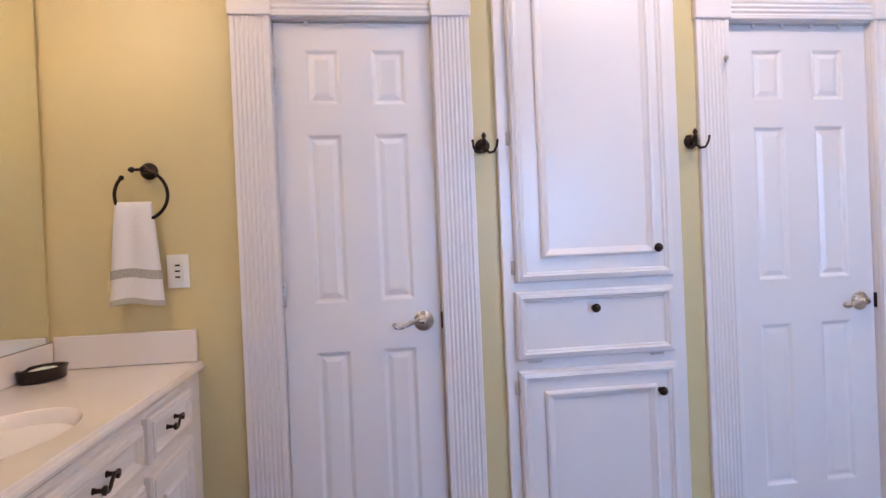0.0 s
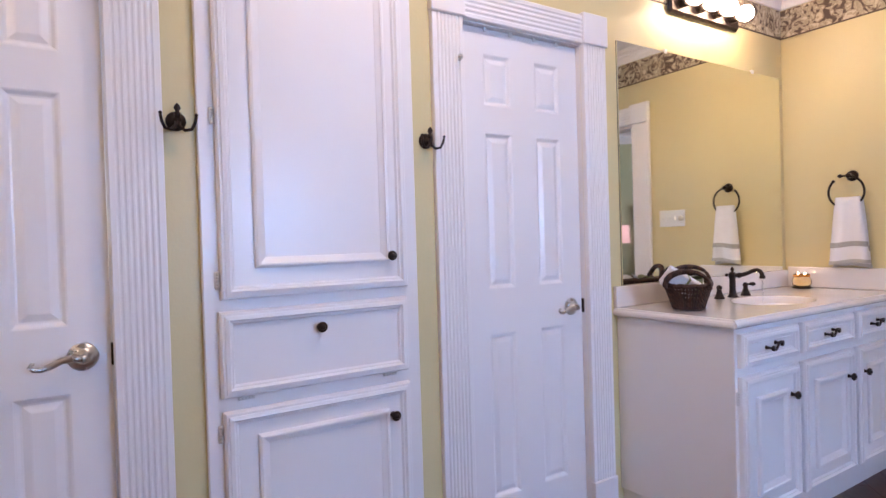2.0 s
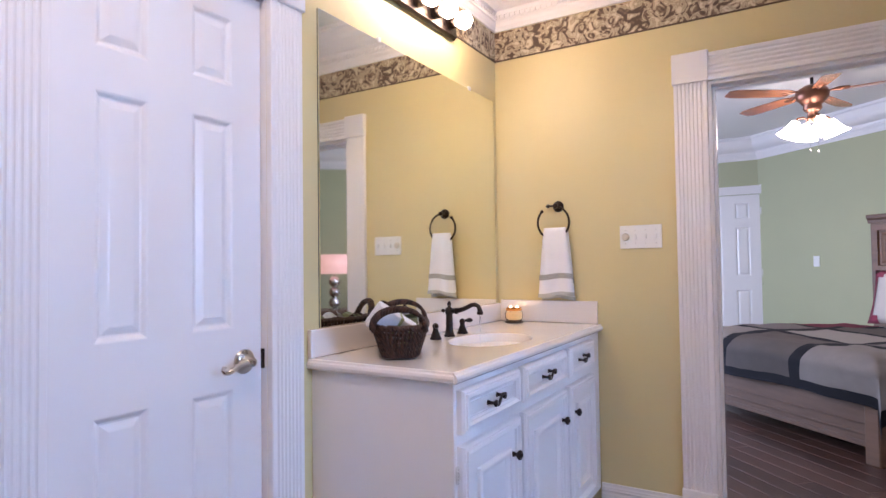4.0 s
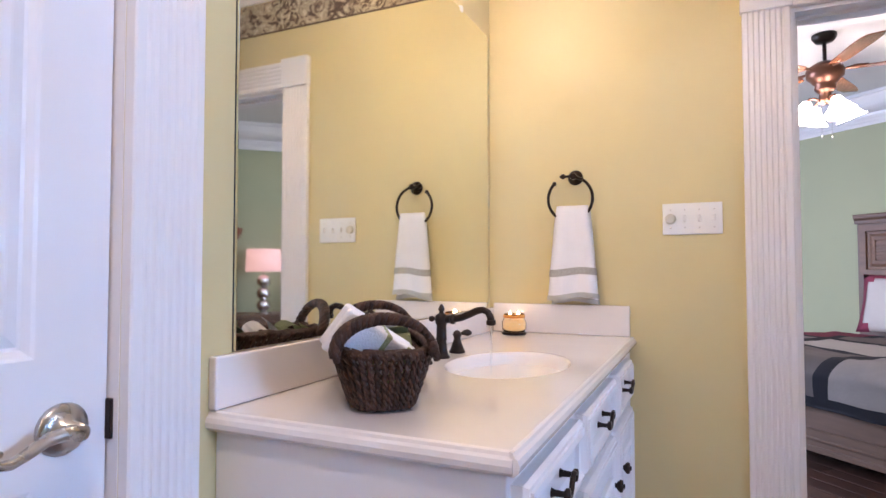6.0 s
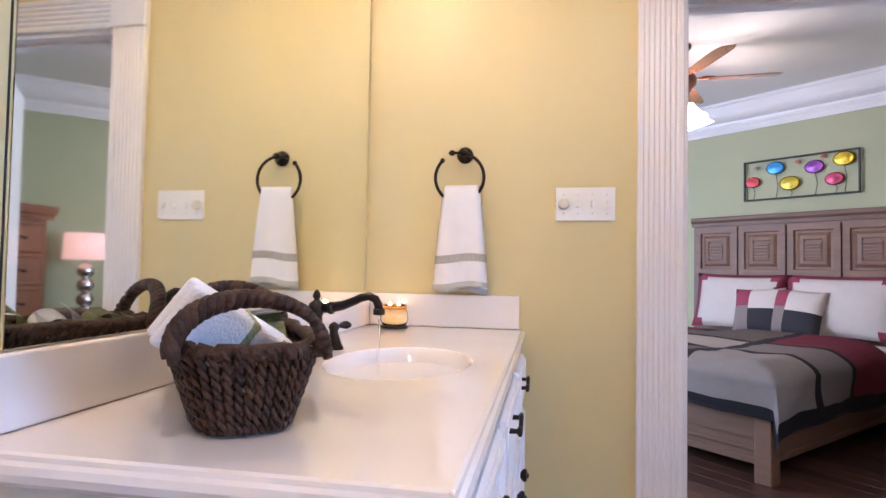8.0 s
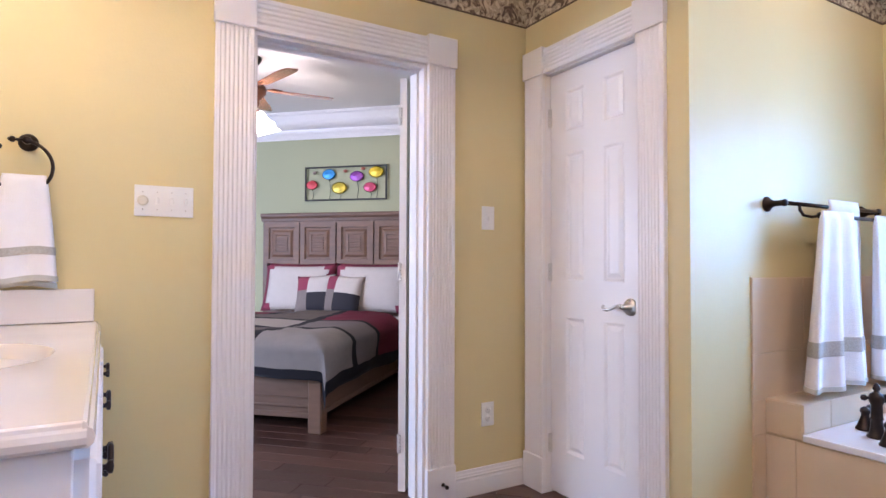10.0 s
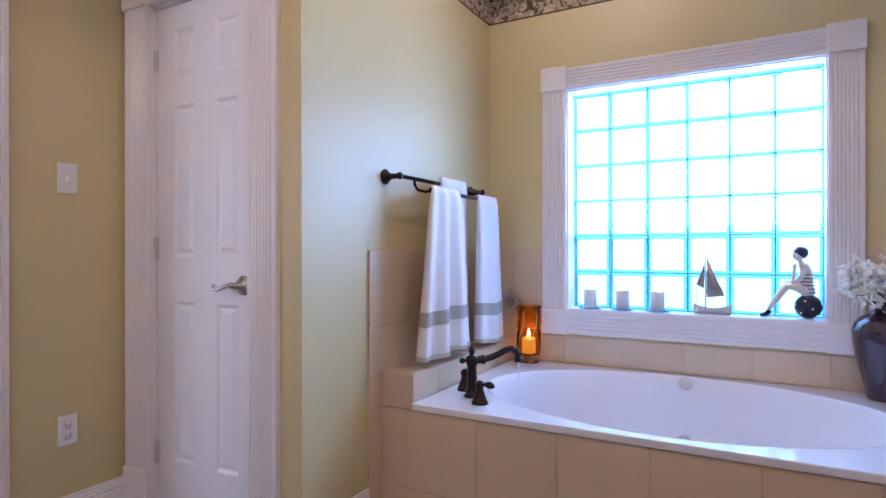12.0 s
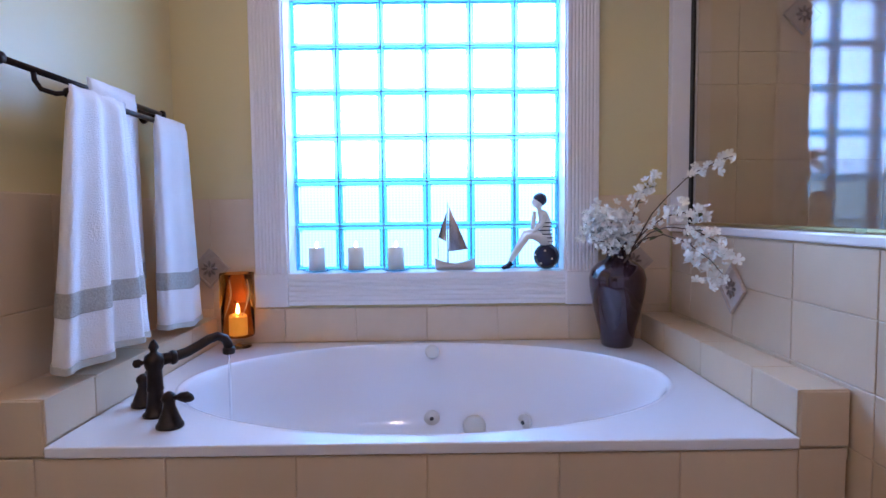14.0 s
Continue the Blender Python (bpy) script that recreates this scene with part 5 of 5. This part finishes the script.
part("stripe", boxm(-0.0315, -0.022, -0.078, -0.052, -0.0425, 0.0425, 0.003, 2), GREENT, folded, "sage green stripe")
part("stripe", boxm(-0.0312, 0.033, -0.020, -0.004, -0.0430, 0.0430, 0.006, 2), GREENT, folded, "sage green stripe")

# ---- bedroom ----

def bedm(x, along, z=0.0):
    a, r = Vector((math.cos(radians(-44)), math.sin(radians(-44)), 0)), Vector((math.sin(radians(-44)), -math.cos(radians(-44)), 0))
    p = Vector((4.85, 0.20, 0)) + a * along + r * x
    return Matrix.Translation((p.x, p.y, z)) @ pose(0, 0, 0, 0, 0, -134)


wall("wall_bedroom_west", pose(3.690, -2.1, 0, 0, 0, 90), 6.2, GREEN, "green painted bedroom wall", holes=((2.23, 3.035, 0, 2.05),), thick=0.02)
wall("wall_bedroom_south", pose(5.95, -2.1, 0, 0, 0, 180), 2.4, GREEN, "green painted bedroom wall behind the chest")
wall("wall_bedroom_diagonal", bedm(-3.6, 2.30), 5.6, GREEN, "green painted wall behind the bed")
wall("wall_bedroom_east", pose(8.75, 4.1, 0, 0, 0, -90), 3.4, GREEN, "green painted bedroom wall with a white door")
# The hole in this wall is added to hold the fill lamp.
wall("wall_bedroom_north", pose(3.69, 4.1, 0), 5.2, GREEN, "green painted bedroom wall with an unseen opening added for the fill light", holes=((1.0, 3.2, 0.7, 2.1),))
solid("ceiling_bedroom", boxm(3.667, 8.9, -2.3, 4.25, TOP, TOP + 0.1), CEIL, "white bedroom ceiling", "ceiling", kind="structure")
for m, length in ((bedm(-3.6, 2.30), 5.6), (pose(5.95, -2.1, 0, 0, 0, 180), 2.3), (pose(8.75, 4.1, 0, 0, 0, -90), 3.4)):
    c = run("crown_moulding", m, 0, length, [(a - 0.03, b) for a, b in CROWN if b < 0.0001 and a < 2.6] + [(a - 0.03 if a < 2.7 else a, b) for a, b in CROWN if b > 0.0001] + [(2.74, 0)], WHITE, "white crown moulding in the bedroom")
    run("baseboard", m, 0, length, BASE, WHITE, "white moulded baseboard in the bedroom")
door("door_5", pose(8.75, 2.0, 0, 0, 0, -90), 0.35, 1.1, "closed white six-panel door in the bedroom", handle_right=False, depth=-0.01)
casing(pose(8.75, 2.0, 0, 0, 0, -90), 0.35, 1.1, 2.045, cw=0.12)
pl = plate(bedm(-2.45, 2.30, 1.2), 0.073, 0.115, "white switch plate on the green wall")

# bed
WOOD = mat("weathered_brown_wood", (0.19, 0.10, 0.062), 0.5, vary=0.35, scale=5, bump=0.25, bump_scale=40, stretch=(1, 1, 6))
WOODH = mat("weathered_brown_rail", (0.16, 0.088, 0.058), 0.45, vary=0.35, scale=5, bump=0.25, bump_scale=40, stretch=(1, 6, 6))
bed = thing("bed", bedm(0, 0), "weathered wooden panel bed made up with a patchwork comforter", "bed")
BWD = 1.70
hb = part("headboard", boxm(-BWD - 0.02, 0.02, 2.15, 2.22, 0.0, 1.56, 0.006), WOODH, bed)
part("top_cap", extrude(bmesh.new(), [(0, 0), (0, 0.03), (0.03, 0.035), (0.05, 0.05), (0.075, 0.055), (0.085, 0.05), (0.085, 0)], (-BWD - 0.04, 2.18, 1.56), (0.04, 2.18, 1.56), (0, 0, 1), (0, -1, 0)), WOODH, hb)
part("back_cap", boxm(-BWD - 0.04, 0.04, 2.181, 2.235, 1.56, 1.645, 0.004), WOODH, hb)
for i in range(4):
    x0 = -BWD + 0.02 + i * 0.418
    bm = rings(bmesh.new(), x0, x0 + 0.403, 1.10, 1.54, ((0, 0.0), (0, 0.03), (0.05, 0.03), (0.056, 0.012), (0.075, 0.010), (0.10, 0.026), (0.13, 0.03), (0.135, 0.02), (0.15, 0.022)))
    part("headboard_panel", bm, WOOD, hb, m=pose(0, 2.149, 0))
    for k in range(5):
        part("louvre", boxm(x0 + 0.134, x0 + 0.269, 2.116, 2.13, 1.255 + 0.027 * k, 1.275 + 0.027 * k, 0.003), WOOD, hb)
part("headboard_field", boxm(-BWD + 0.02, -0.02, 2.135, 2.149, 0.3, 1.07, 0.003), WOODH, hb)
fb = part("footboard", boxm(-BWD, 0.0, 0.0, 0.06, 0.10, 0.44, 0.008), WOODH, bed)
for z, h, o in ((0.10, 0.035, 0.014), (0.165, 0.02, 0.010), (0.225, 0.012, 0.006), (0.40, 0.04, 0.012)):
    part("footboard_moulding", boxm(-BWD + 0.07, -0.07, -o, 0.0, z, z + h, 0.005), WOODH, fb)
for x in (-BWD - 0.01, -0.085):
    part("leg", boxm(x, x + 0.095, -0.016, 0.08, 0.0, 0.45, 0.008), WOOD, bed)
for x in (-BWD + 0.0, -0.04):
    part("side_rail", boxm(x, x + 0.04, 0.06, 2.15, 0.12, 0.40, 0.006), WOODH, bed)
for x in (-BWD + 0.002, -0.042):
    part("rail_moulding", boxm(x - 0.008, x + 0.05, 0.08, 2.15, 0.12, 0.155, 0.005), WOODH, bed)

mattress = solid("mattress", boxm(-BWD + 0.05, -0.05, 0.07, 2.13, 0.30, 0.58, 0.05, 3), TERRY, "white mattress on the bed", "mattress", m=bedm(0, 0))
GREYC = mat("grey_comforter_cloth", (0.30, 0.26, 0.26), 0.85, vary=0.12, scale=14, bump=0.5, bump_scale=70)
BLACKC = mat("black_comforter_band", (0.018, 0.016, 0.024), 0.8, vary=0.2, scale=30, bump=0.3, bump_scale=80)
WHITEC = mat("white_comforter_cloth", (0.54, 0.49, 0.46), 0.85, vary=0.06, scale=14, bump=0.5, bump_scale=70)
SILVERC = mat("silver_comforter_cloth", (0.42, 0.37, 0.35), 0.8, vary=0.12, scale=14, bump=0.6, bump_scale=40)
REDC = mat("berry_comforter_cloth", (0.26, 0.035, 0.07), 0.8, vary=0.15, scale=14, bump=0.4, bump_scale=70)
TAUPEC = mat("taupe_comforter_cloth", (0.20, 0.165, 0.155), 0.85, vary=0.12, scale=14, bump=0.5, bump_scale=70)

bm = bmesh.new()
NX, NY = 76, 84
X0, X1, Y0, Y1 = -BWD - 0.34, 0.34, -0.27, 1.62
gridv = []
for j in range(NY + 1):
    row = []
    for i in range(NX + 1):
        x, y = X0 + (X1 - X0) * i / NX, Y0 + (Y1 - Y0) * j / NY
        ex, ey = max(0, x - 0.02, -BWD - 0.02 - x), max(0, -0.04 - y)
        px, py = min(max(x, -BWD - 0.045 - 0.02 * ex), 0.045 + 0.02 * ex), max(y, -0.055 - 0.04 * ey)
        z = 0.645 + 0.018 * math.sin(3.1 * x) * math.sin(2.7 * y)
        e = max(ex, ey) if min(ex, ey) < 1e-6 else math.hypot(ex, ey) * 1.02
        edge_d = min(x - (-BWD - 0.02), 0.02 - x, y + 0.04)
        if edge_d < 0.16:
            z -= 0.07 * (1 - max(edge_d, 0) / 0.16) ** 2
        z -= e * 0.96
        wob = 0.012 * noise.noise((x * 4, y * 4, 0)) + 0.006 * noise.noise((x * 11, y * 11, 3))
        sway = 0.018 * math.sin(9 * (x + y)) * min(1, e * 6)
        row.append(bm.verts.new((px + (sway if ex > 0 else 0), py - (sway if ey > 0 else 0), z + wob)))
    gridv.append(row)
for j in range(NY):
    for i in range(NX):
        f = bm.faces.new((gridv[j][i], gridv[j][i + 1], gridv[j + 1][i + 1], gridv[j + 1][i]))
        f.smooth = True
        x, y = X0 + (X1 - X0) * (i + 0.5) / NX, Y0 + (Y1 - Y0) * (j + 0.5) / NY
        bands_x, bands_y = (-1.17, -0.53), (0.47, 0.95)
        col = sum(x > b for b in bands_x)
        rowi = sum(y > b for b in bands_y)
        slot = rowi * 3 + col
        if min(abs(x - b) for b in bands_x) < 0.045 or min(abs(y - b) for b in bands_y) < 0.035 or x > X1 - 0.09 or x < X0 + 0.09 or y < Y0 + 0.06:
            slot = 9
        f.material_index = slot
bmesh.ops.solidify(bm, geom=bm.faces[:], thickness=0.012)
comf = thing("comforter", bedm(0, 0), "grey, white, berry and black patchwork comforter spread on the bed", "comforter")
for slot, (nm, mt) in enumerate((("patch", SILVERC), ("patch", TAUPEC), ("patch", SILVERC), ("patch", GREYC), ("patch", WHITEC), ("patch", GREYC), ("patch", REDC), ("patch", TAUPEC), ("patch", REDC), ("black_band", BLACKC))):
    piece = bm.copy()
    bmesh.ops.delete(piece, geom=[f for f in piece.faces if f.material_index != slot], context="FACES")
    for f in piece.faces:
        f.material_index = 0
    part(nm, piece, mt, comf)
bm.free()


def pillow_mesh(w, h, d, material):
    bm = bmesh.new()
    n = 14
    for side in (-1, 1):
        rows = []
        for j in range(n + 1):
            rows.append([bm.verts.new(((u := 2 * i / n - 1) * w / 2 * (1 - 0.06 * (1 - (v := 2 * j / n - 1) ** 2)), side * d / 2 * ((1 - abs(u) ** 2.6) * (1 - abs(v) ** 2.6)) ** 0.5, v * h / 2 * (1 - 0.06 * (1 - u * u)))) for i in range(n + 1)])
        for j in range(n):
            for i in range(n):
                bm.faces.new((rows[j][i], rows[j][i + 1], rows[j + 1][i + 1], rows[j + 1][i])).smooth = True
    bmesh.ops.remove_doubles(bm, verts=bm.verts, dist=0.0005)
    return bm


for x, lab in ((-1.22, "white pillow sham with berry ends against the headboard"), (-0.42, "white pillow sham with a berry end")):
    p = thing("pillow", bedm(x, 2.02, 0.86) @ pose(0, 0, 0, -14), lab, "pillow", "pillow shams")
    part("cushion", pillow_mesh(0.80, 0.50, 0.17, WHITEC), WHITEC, p)
    bm = pillow_mesh(0.815, 0.515, 0.175, REDC)
    bmesh.ops.delete(bm, geom=[f for f in bm.faces if (abs(f.calc_center_median().x) < 0.31 and f.calc_center_median().z < 0.215)], context="FACES")
    part("border", bm, REDC, p, "berry red border")
for x, t in ((-0.97, -4), (-0.68, 4)):
    p = thing("throw_pillow", bedm(x, 1.88, 0.80) @ pose(0, 0, 0, -20, t), "square throw pillow of white, berry, grey and black blocks", "pillow", "throw pillows")
    bm = pillow_mesh(0.42, 0.40, 0.14, WHITEC)
    for f in bm.faces:
        c = f.calc_center_median()
        f.material_index = (2 if c.z > 0.02 else 3) if c.x < -0.06 else (0 if c.z > 0.0 else 1)
    ob = part("cushion", bm, WHITEC, p)
    for mt in (BLACKC, REDC, TAUPEC):
        ob.data.materials.append(mt)

# metal flower picture over the bed
pic = thing("wall_art", bedm(-0.82, 2.295, 1.97), "metal wall art of bright flowers in a black frame", "wall art")
bm = bmesh.new()
for a, b, c, d in ((-0.47, 0.47, 0.17, 0.185), (-0.47, 0.47, -0.185, -0.17), (-0.47, -0.455, -0.17, 0.17), (0.455, 0.47, -0.17, 0.17)):
    box(bm, a, b, -0.03, -0.012, c, d, 0.002)
part("frame", bm, SLOT, pic)
flowers_at = ((-0.39, -0.01, (0.55, 0.05, 0.06), 0.07), (-0.19, 0.10, (0.02, 0.28, 0.62), 0.08), (-0.07, -0.05, (0.55, 0.40, 0.03), 0.09), (0.13, 0.07, (0.28, 0.06, 0.35), 0.08), (0.28, -0.05, (0.50, 0.05, 0.12), 0.075), (0.35, 0.11, (0.65, 0.45, 0.02), 0.085), (-0.36, 0.12, (0.4, 0.3, 0.25), 0.025), (0.0, 0.13, (0.5, 0.15, 0.1), 0.025), (0.20, 0.15, (0.5, 0.2, 0.1), 0.025))
STEM = mat("dark_metal_stem", (0.06, 0.07, 0.05), 0.5, metal=0.6)
for x, z, col, r in flowers_at:
    fm = bpy.data.materials.get("enamel_%d" % int(col[0] * 1000 + col[2] * 7000)) or mat("enamel_%d" % int(col[0] * 1000 + col[2] * 7000), col, 0.3, metal=0.3, vary=0.4, scale=25)
    f = part("flower", lathe(bmesh.new(), [(0, 0.015), (0.4 * r, 0.018), (0.8 * r, 0.028), (r, 0.02), (0.8 * r, 0.022), (0.3 * r, 0.030), (0, 0.034)], 12, at=(x, 0, z), turn=pose(0, 0, 0, 90), scale=(1, 0.72)), fm, pic)
    if r > 0.03:
        part("stem", tube(bmesh.new(), [(x, -0.015, z - 0.03), (x + 0.02, -0.015, (z - 0.18) / 2 - 0.02), (x + 0.005, -0.015, -0.172)], 0.003, 6), STEM, f)

# ceiling fan
FX, FY = 5.89, 0.44
fan = thing("ceiling_fan", pose(FX, FY, TOP), "bronze ceiling fan with wooden blades and four lit glass shades", "ceiling fan")
COPPER = mat("copper_bronze", (0.16, 0.07, 0.045), 0.3, metal=0.8, vary=0.2)
part("canopy", lathe(bmesh.new(), ((0, 0), (0.075, 0), (0.075, -0.02), (0.055, -0.05), (0.02, -0.06), (0, -0.06)), 24), BRONZE, fan)
part("rod", tube(bmesh.new(), [(0, 0, -0.05), (0, 0, -0.20)], 0.012, 10), BRONZE, fan)
part("motor", lathe(bmesh.new(), ((0, -0.19), (0.05, -0.19), (0.075, -0.205), (0.105, -0.225), (0.115, -0.25), (0.110, -0.29), (0.085, -0.315), (0.075, -0.33), (0.06, -0.345), (0.065, -0.37), (0.05, -0.39), (0.035, -0.40), (0.04, -0.44), (0.035, -0.47), (0, -0.475)), 28), COPPER, fan)
BLADE = mat("cherry_blade_wood", (0.22, 0.07, 0.028), 0.25, vary=0.3, scale=6, stretch=(1, 8, 8), coat=0.3)
bm = bmesh.new()
out = [(0.17, -0.045), (0.22, -0.058), (0.50, -0.070), (0.60, -0.066), (0.65, -0.045), (0.655, 0.045), (0.60, 0.066), (0.50, 0.070), (0.22, 0.058), (0.17, 0.045)]
extrude(bm, out, (0, 0, -0.003), (0, 0, 0.003), (1, 0, 0), (0, 1, 0))
blade = mesh(bm, BLADE)
arm = mesh(tube(bmesh.new(), [(0.09, 0, 0.0), (0.13, 0.012, 0.006), (0.17, 0, 0.006), (0.24, 0, 0.006)], [0.010, 0.008, 0.016, 0.012], 8), COPPER)
for k in range(5):
    m = pose(0, 0, -0.25, 0, 0, -95 + 72 * k) @ pose(0, 0, 0, 9)
    b = part("blade", blade, None, fan, m=m)
    part("blade_iron", arm, None, b)
SHADE = mat("lit_frosted_shade", (1, 0.95, 0.9), 0.5, emit=9, emit_colour=(1.0, 0.92, 0.84))
shade = mesh(lathe(bmesh.new(), ((0.022, 0), (0.030, -0.02), (0.042, -0.05), (0.060, -0.08), (0.075, -0.095), (0.073, -0.095), (0.058, -0.078), (0.038, -0.048), (0.026, -0.02), (0.018, -0.004)), 20), SHADE)
for k in range(4):
    m = pose(0, 0, -0.455, 0, 0, 20 + 90 * k)
    a = part("light_arm", tube(bmesh.new(), [(0.03, 0, 0), (0.07, 0, 0.02), (0.105, 0, 0.015), (0.12, 0, -0.01)], 0.008, 8), COPPER, fan, m=m)
    part("shade", shade, None, a, "lit frosted glass bell shade", pose(0.12, 0, -0.01, 0, -22) @ Matrix.Scale(1.25, 4))
for x, y, l in ((0.03, 0.02, 0.70), (-0.02, -0.03, 0.72)):
    part("pull_chain", lathe(tube(bmesh.new(), [(x, y, -0.39), (x, y, -l + 0.03)], 0.0015, 6), ((0, 0), (0.006, 0.003), (0.005, 0.02), (0, 0.024)), 10, at=(x, y, -l)), NICKEL, fan)

# nightstand, lamp and chest, seen by way of the mirror
ns = thing("nightstand", bedm(0.34, 1.90), "weathered brown wooden nightstand beside the bed", "nightstand")
part("body", boxm(-0.24, 0.24, -0.2, 0.22, 0.10, 0.66, 0.006), WOODH, ns)
part("top", boxm(-0.26, 0.26, -0.22, 0.24, 0.66, 0.70, 0.006), WOODH, ns)
for x in (-0.22, 0.17):
    for y in (-0.19, 0.16):
        part("leg", boxm(x, x + 0.05, y, y + 0.05, 0.0, 0.10, 0.003), WOODH, ns)
for z in (0.14, 0.40):
    d = part("drawer", rings(bmesh.new(), -0.21, 0.21, z, z + 0.23, ((0, 0), (0, 0.014), (0.006, 0.018), (0.02, 0.018), (0.026, 0.014))), WOODH, ns, m=pose(0, -0.2, 0))
    part("knob", KNOB, None, d, m=pose(0, -0.014, z + 0.115))
tl = thing("table_lamp", bedm(0.34, 1.88, 0.70), "silver ball-stack lamp with a lit purple drum shade", "lamp")
CHROME = mat("mercury_glass", (0.75, 0.72, 0.72), 0.12, metal=1.0, vary=0.15, scale=14)
part("base", lathe(bmesh.new(), ((0, 0), (0.07, 0), (0.07, 0.012), (0.03, 0.02), (0, 0.02)), 24), CHROME, tl)
for k in range(3):
    part("ball", lathe(bmesh.new(), [(0.068 * math.sin(radians(a)), 0.083 + 0.125 * k - 0.066 * math.cos(radians(a))) for a in range(0, 181, 15)], 24), CHROME, tl)
part("neck", tube(bmesh.new(), [(0, 0, 0.395), (0, 0, 0.60)], 0.007, 8), CHROME, tl)
SH = mat("mauve_drum_shade", (0.45, 0.27, 0.30), 0.7, vary=0.06, emit=0.32, emit_colour=(0.85, 0.52, 0.48))
part("shade", lathe(bmesh.new(), ((0.175, 0.43), (0.178, 0.43), (0.168, 0.66), (0.165, 0.66)), 36), SH, tl, "lit mauve drum shade")
part("bulb", lathe(bmesh.new(), ((0, 0.47), (0.02, 0.48), (0.032, 0.52), (0.02, 0.55), (0, 0.555)), 16), mat("lit_lamp_bulb", (1, 0.85, 0.6), 0.4, emit=650, emit_colour=(1, 0.8, 0.5)), tl)
ch = thing("chest_of_drawers", pose(5.30, -2.075, 0, 0, 0, 180), "tall cherry wood chest of drawers with a moulded top", "chest")
CHERRY = mat("cherry_wood", (0.20, 0.075, 0.035), 0.35, vary=0.3, scale=5, stretch=(6, 6, 1), coat=0.2)
part("body", boxm(-0.48, 0.48, -0.50, -0.01, 0.06, 1.46, 0.006), CHERRY, ch)
part("cornice", extrude(bmesh.new(), [(0, 0), (0, 0.02), (0.03, 0.025), (0.05, 0.05), (0.09, 0.065), (0.115, 0.065), (0.115, 0)], (-0.53, -0.50, 1.46), (0.53, -0.50, 1.46), (0, 0, 1), (0, -1, 0)), CHERRY, ch)
part("top", boxm(-0.54, 0.54, -0.499, -0.01, 1.46, 1.575, 0.005), CHERRY, ch)
part("plinth", boxm(-0.5, 0.5, -0.52, -0.01, 0.0, 0.06, 0.004), CHERRY, ch)
for k in range(5):
    d = part("drawer", rings(bmesh.new(), -0.44, 0.44, 0.10 + 0.27 * k, 0.35 + 0.27 * k, ((0, 0), (0, 0.012), (0.006, 0.016), (0.02, 0.016), (0.026, 0.012))), CHERRY, ch, m=pose(0, -0.50, 0))
    for x in (-0.22, 0.22):
        part("pull", PULL, None, d, m=pose(x, -0.012, 0.225 + 0.27 * k))

# ---- wood plank floor, last ----
PLANK = mat("dark_hand_scraped_plank", (0.088, 0.038, 0.026), 0.36, vary=0.55, scale=4, bump=0.2, bump_scale=18, stretch=(1, 9, 9), random_tint=0.35)
floor = solid("floor", boxm(-1.3, 8.9, -2.3, 4.25, -0.1, -0.012), mat("dark_floor_joint", (0.02, 0.012, 0.008), 0.8), "dark hand-scraped wood plank floor", "floor", kind="structure")
plank = mesh(boxm(0.001, 1.199, 0.001, 0.126, -0.0115, 0.0, 0.0015), PLANK)
random.seed(3)
u, v = Vector((math.cos(radians(45)), math.sin(radians(45)), 0)), Vector((-math.sin(radians(45)), math.cos(radians(45)), 0))
rest = bmesh.new()
count = 0
for row in range(-60, 60):
    shift = random.uniform(0, 1.2)
    for k in range(-10, 12):
        c = u * (k * 1.2 + shift) + v * (row * 0.127) + Vector((3.0, 0, 0))
        mid = c + u * 0.6 + v * 0.063
        near = (1.6 < mid.x < 7.2 and -1.6 < mid.y < 2.0 and not (mid.x < 2.6 and mid.y < -0.9))
        far = (-1.9 < mid.x < 9.3 and -2.9 < mid.y < 4.7)
        if near and count < 300:
            o = new("plank", plank)
            o.parent = floor
            o.matrix_basis = Matrix.Translation(c) @ pose(0, 0, 0, 0, 0, 45)
            count += 1
        elif far:
            p = [c + u * a + v * b for a, b in ((0.001, 0.001), (1.199, 0.001), (1.199, 0.126), (0.001, 0.126))]
            q = [rest.verts.new(x + Vector((0, 0, -0.0005))) for x in p]
            w = [rest.verts.new(x + Vector((0, 0, -0.0115))) for x in p]
            rest.faces.new(q)
            for i in range(4):
                rest.faces.new((q[i], w[i], w[(i + 1) % 4], q[(i + 1) % 4]))
r = part("planks", rest, PLANK, floor, "dark hand-scraped wood planks")
r["kind"] = "stuff"
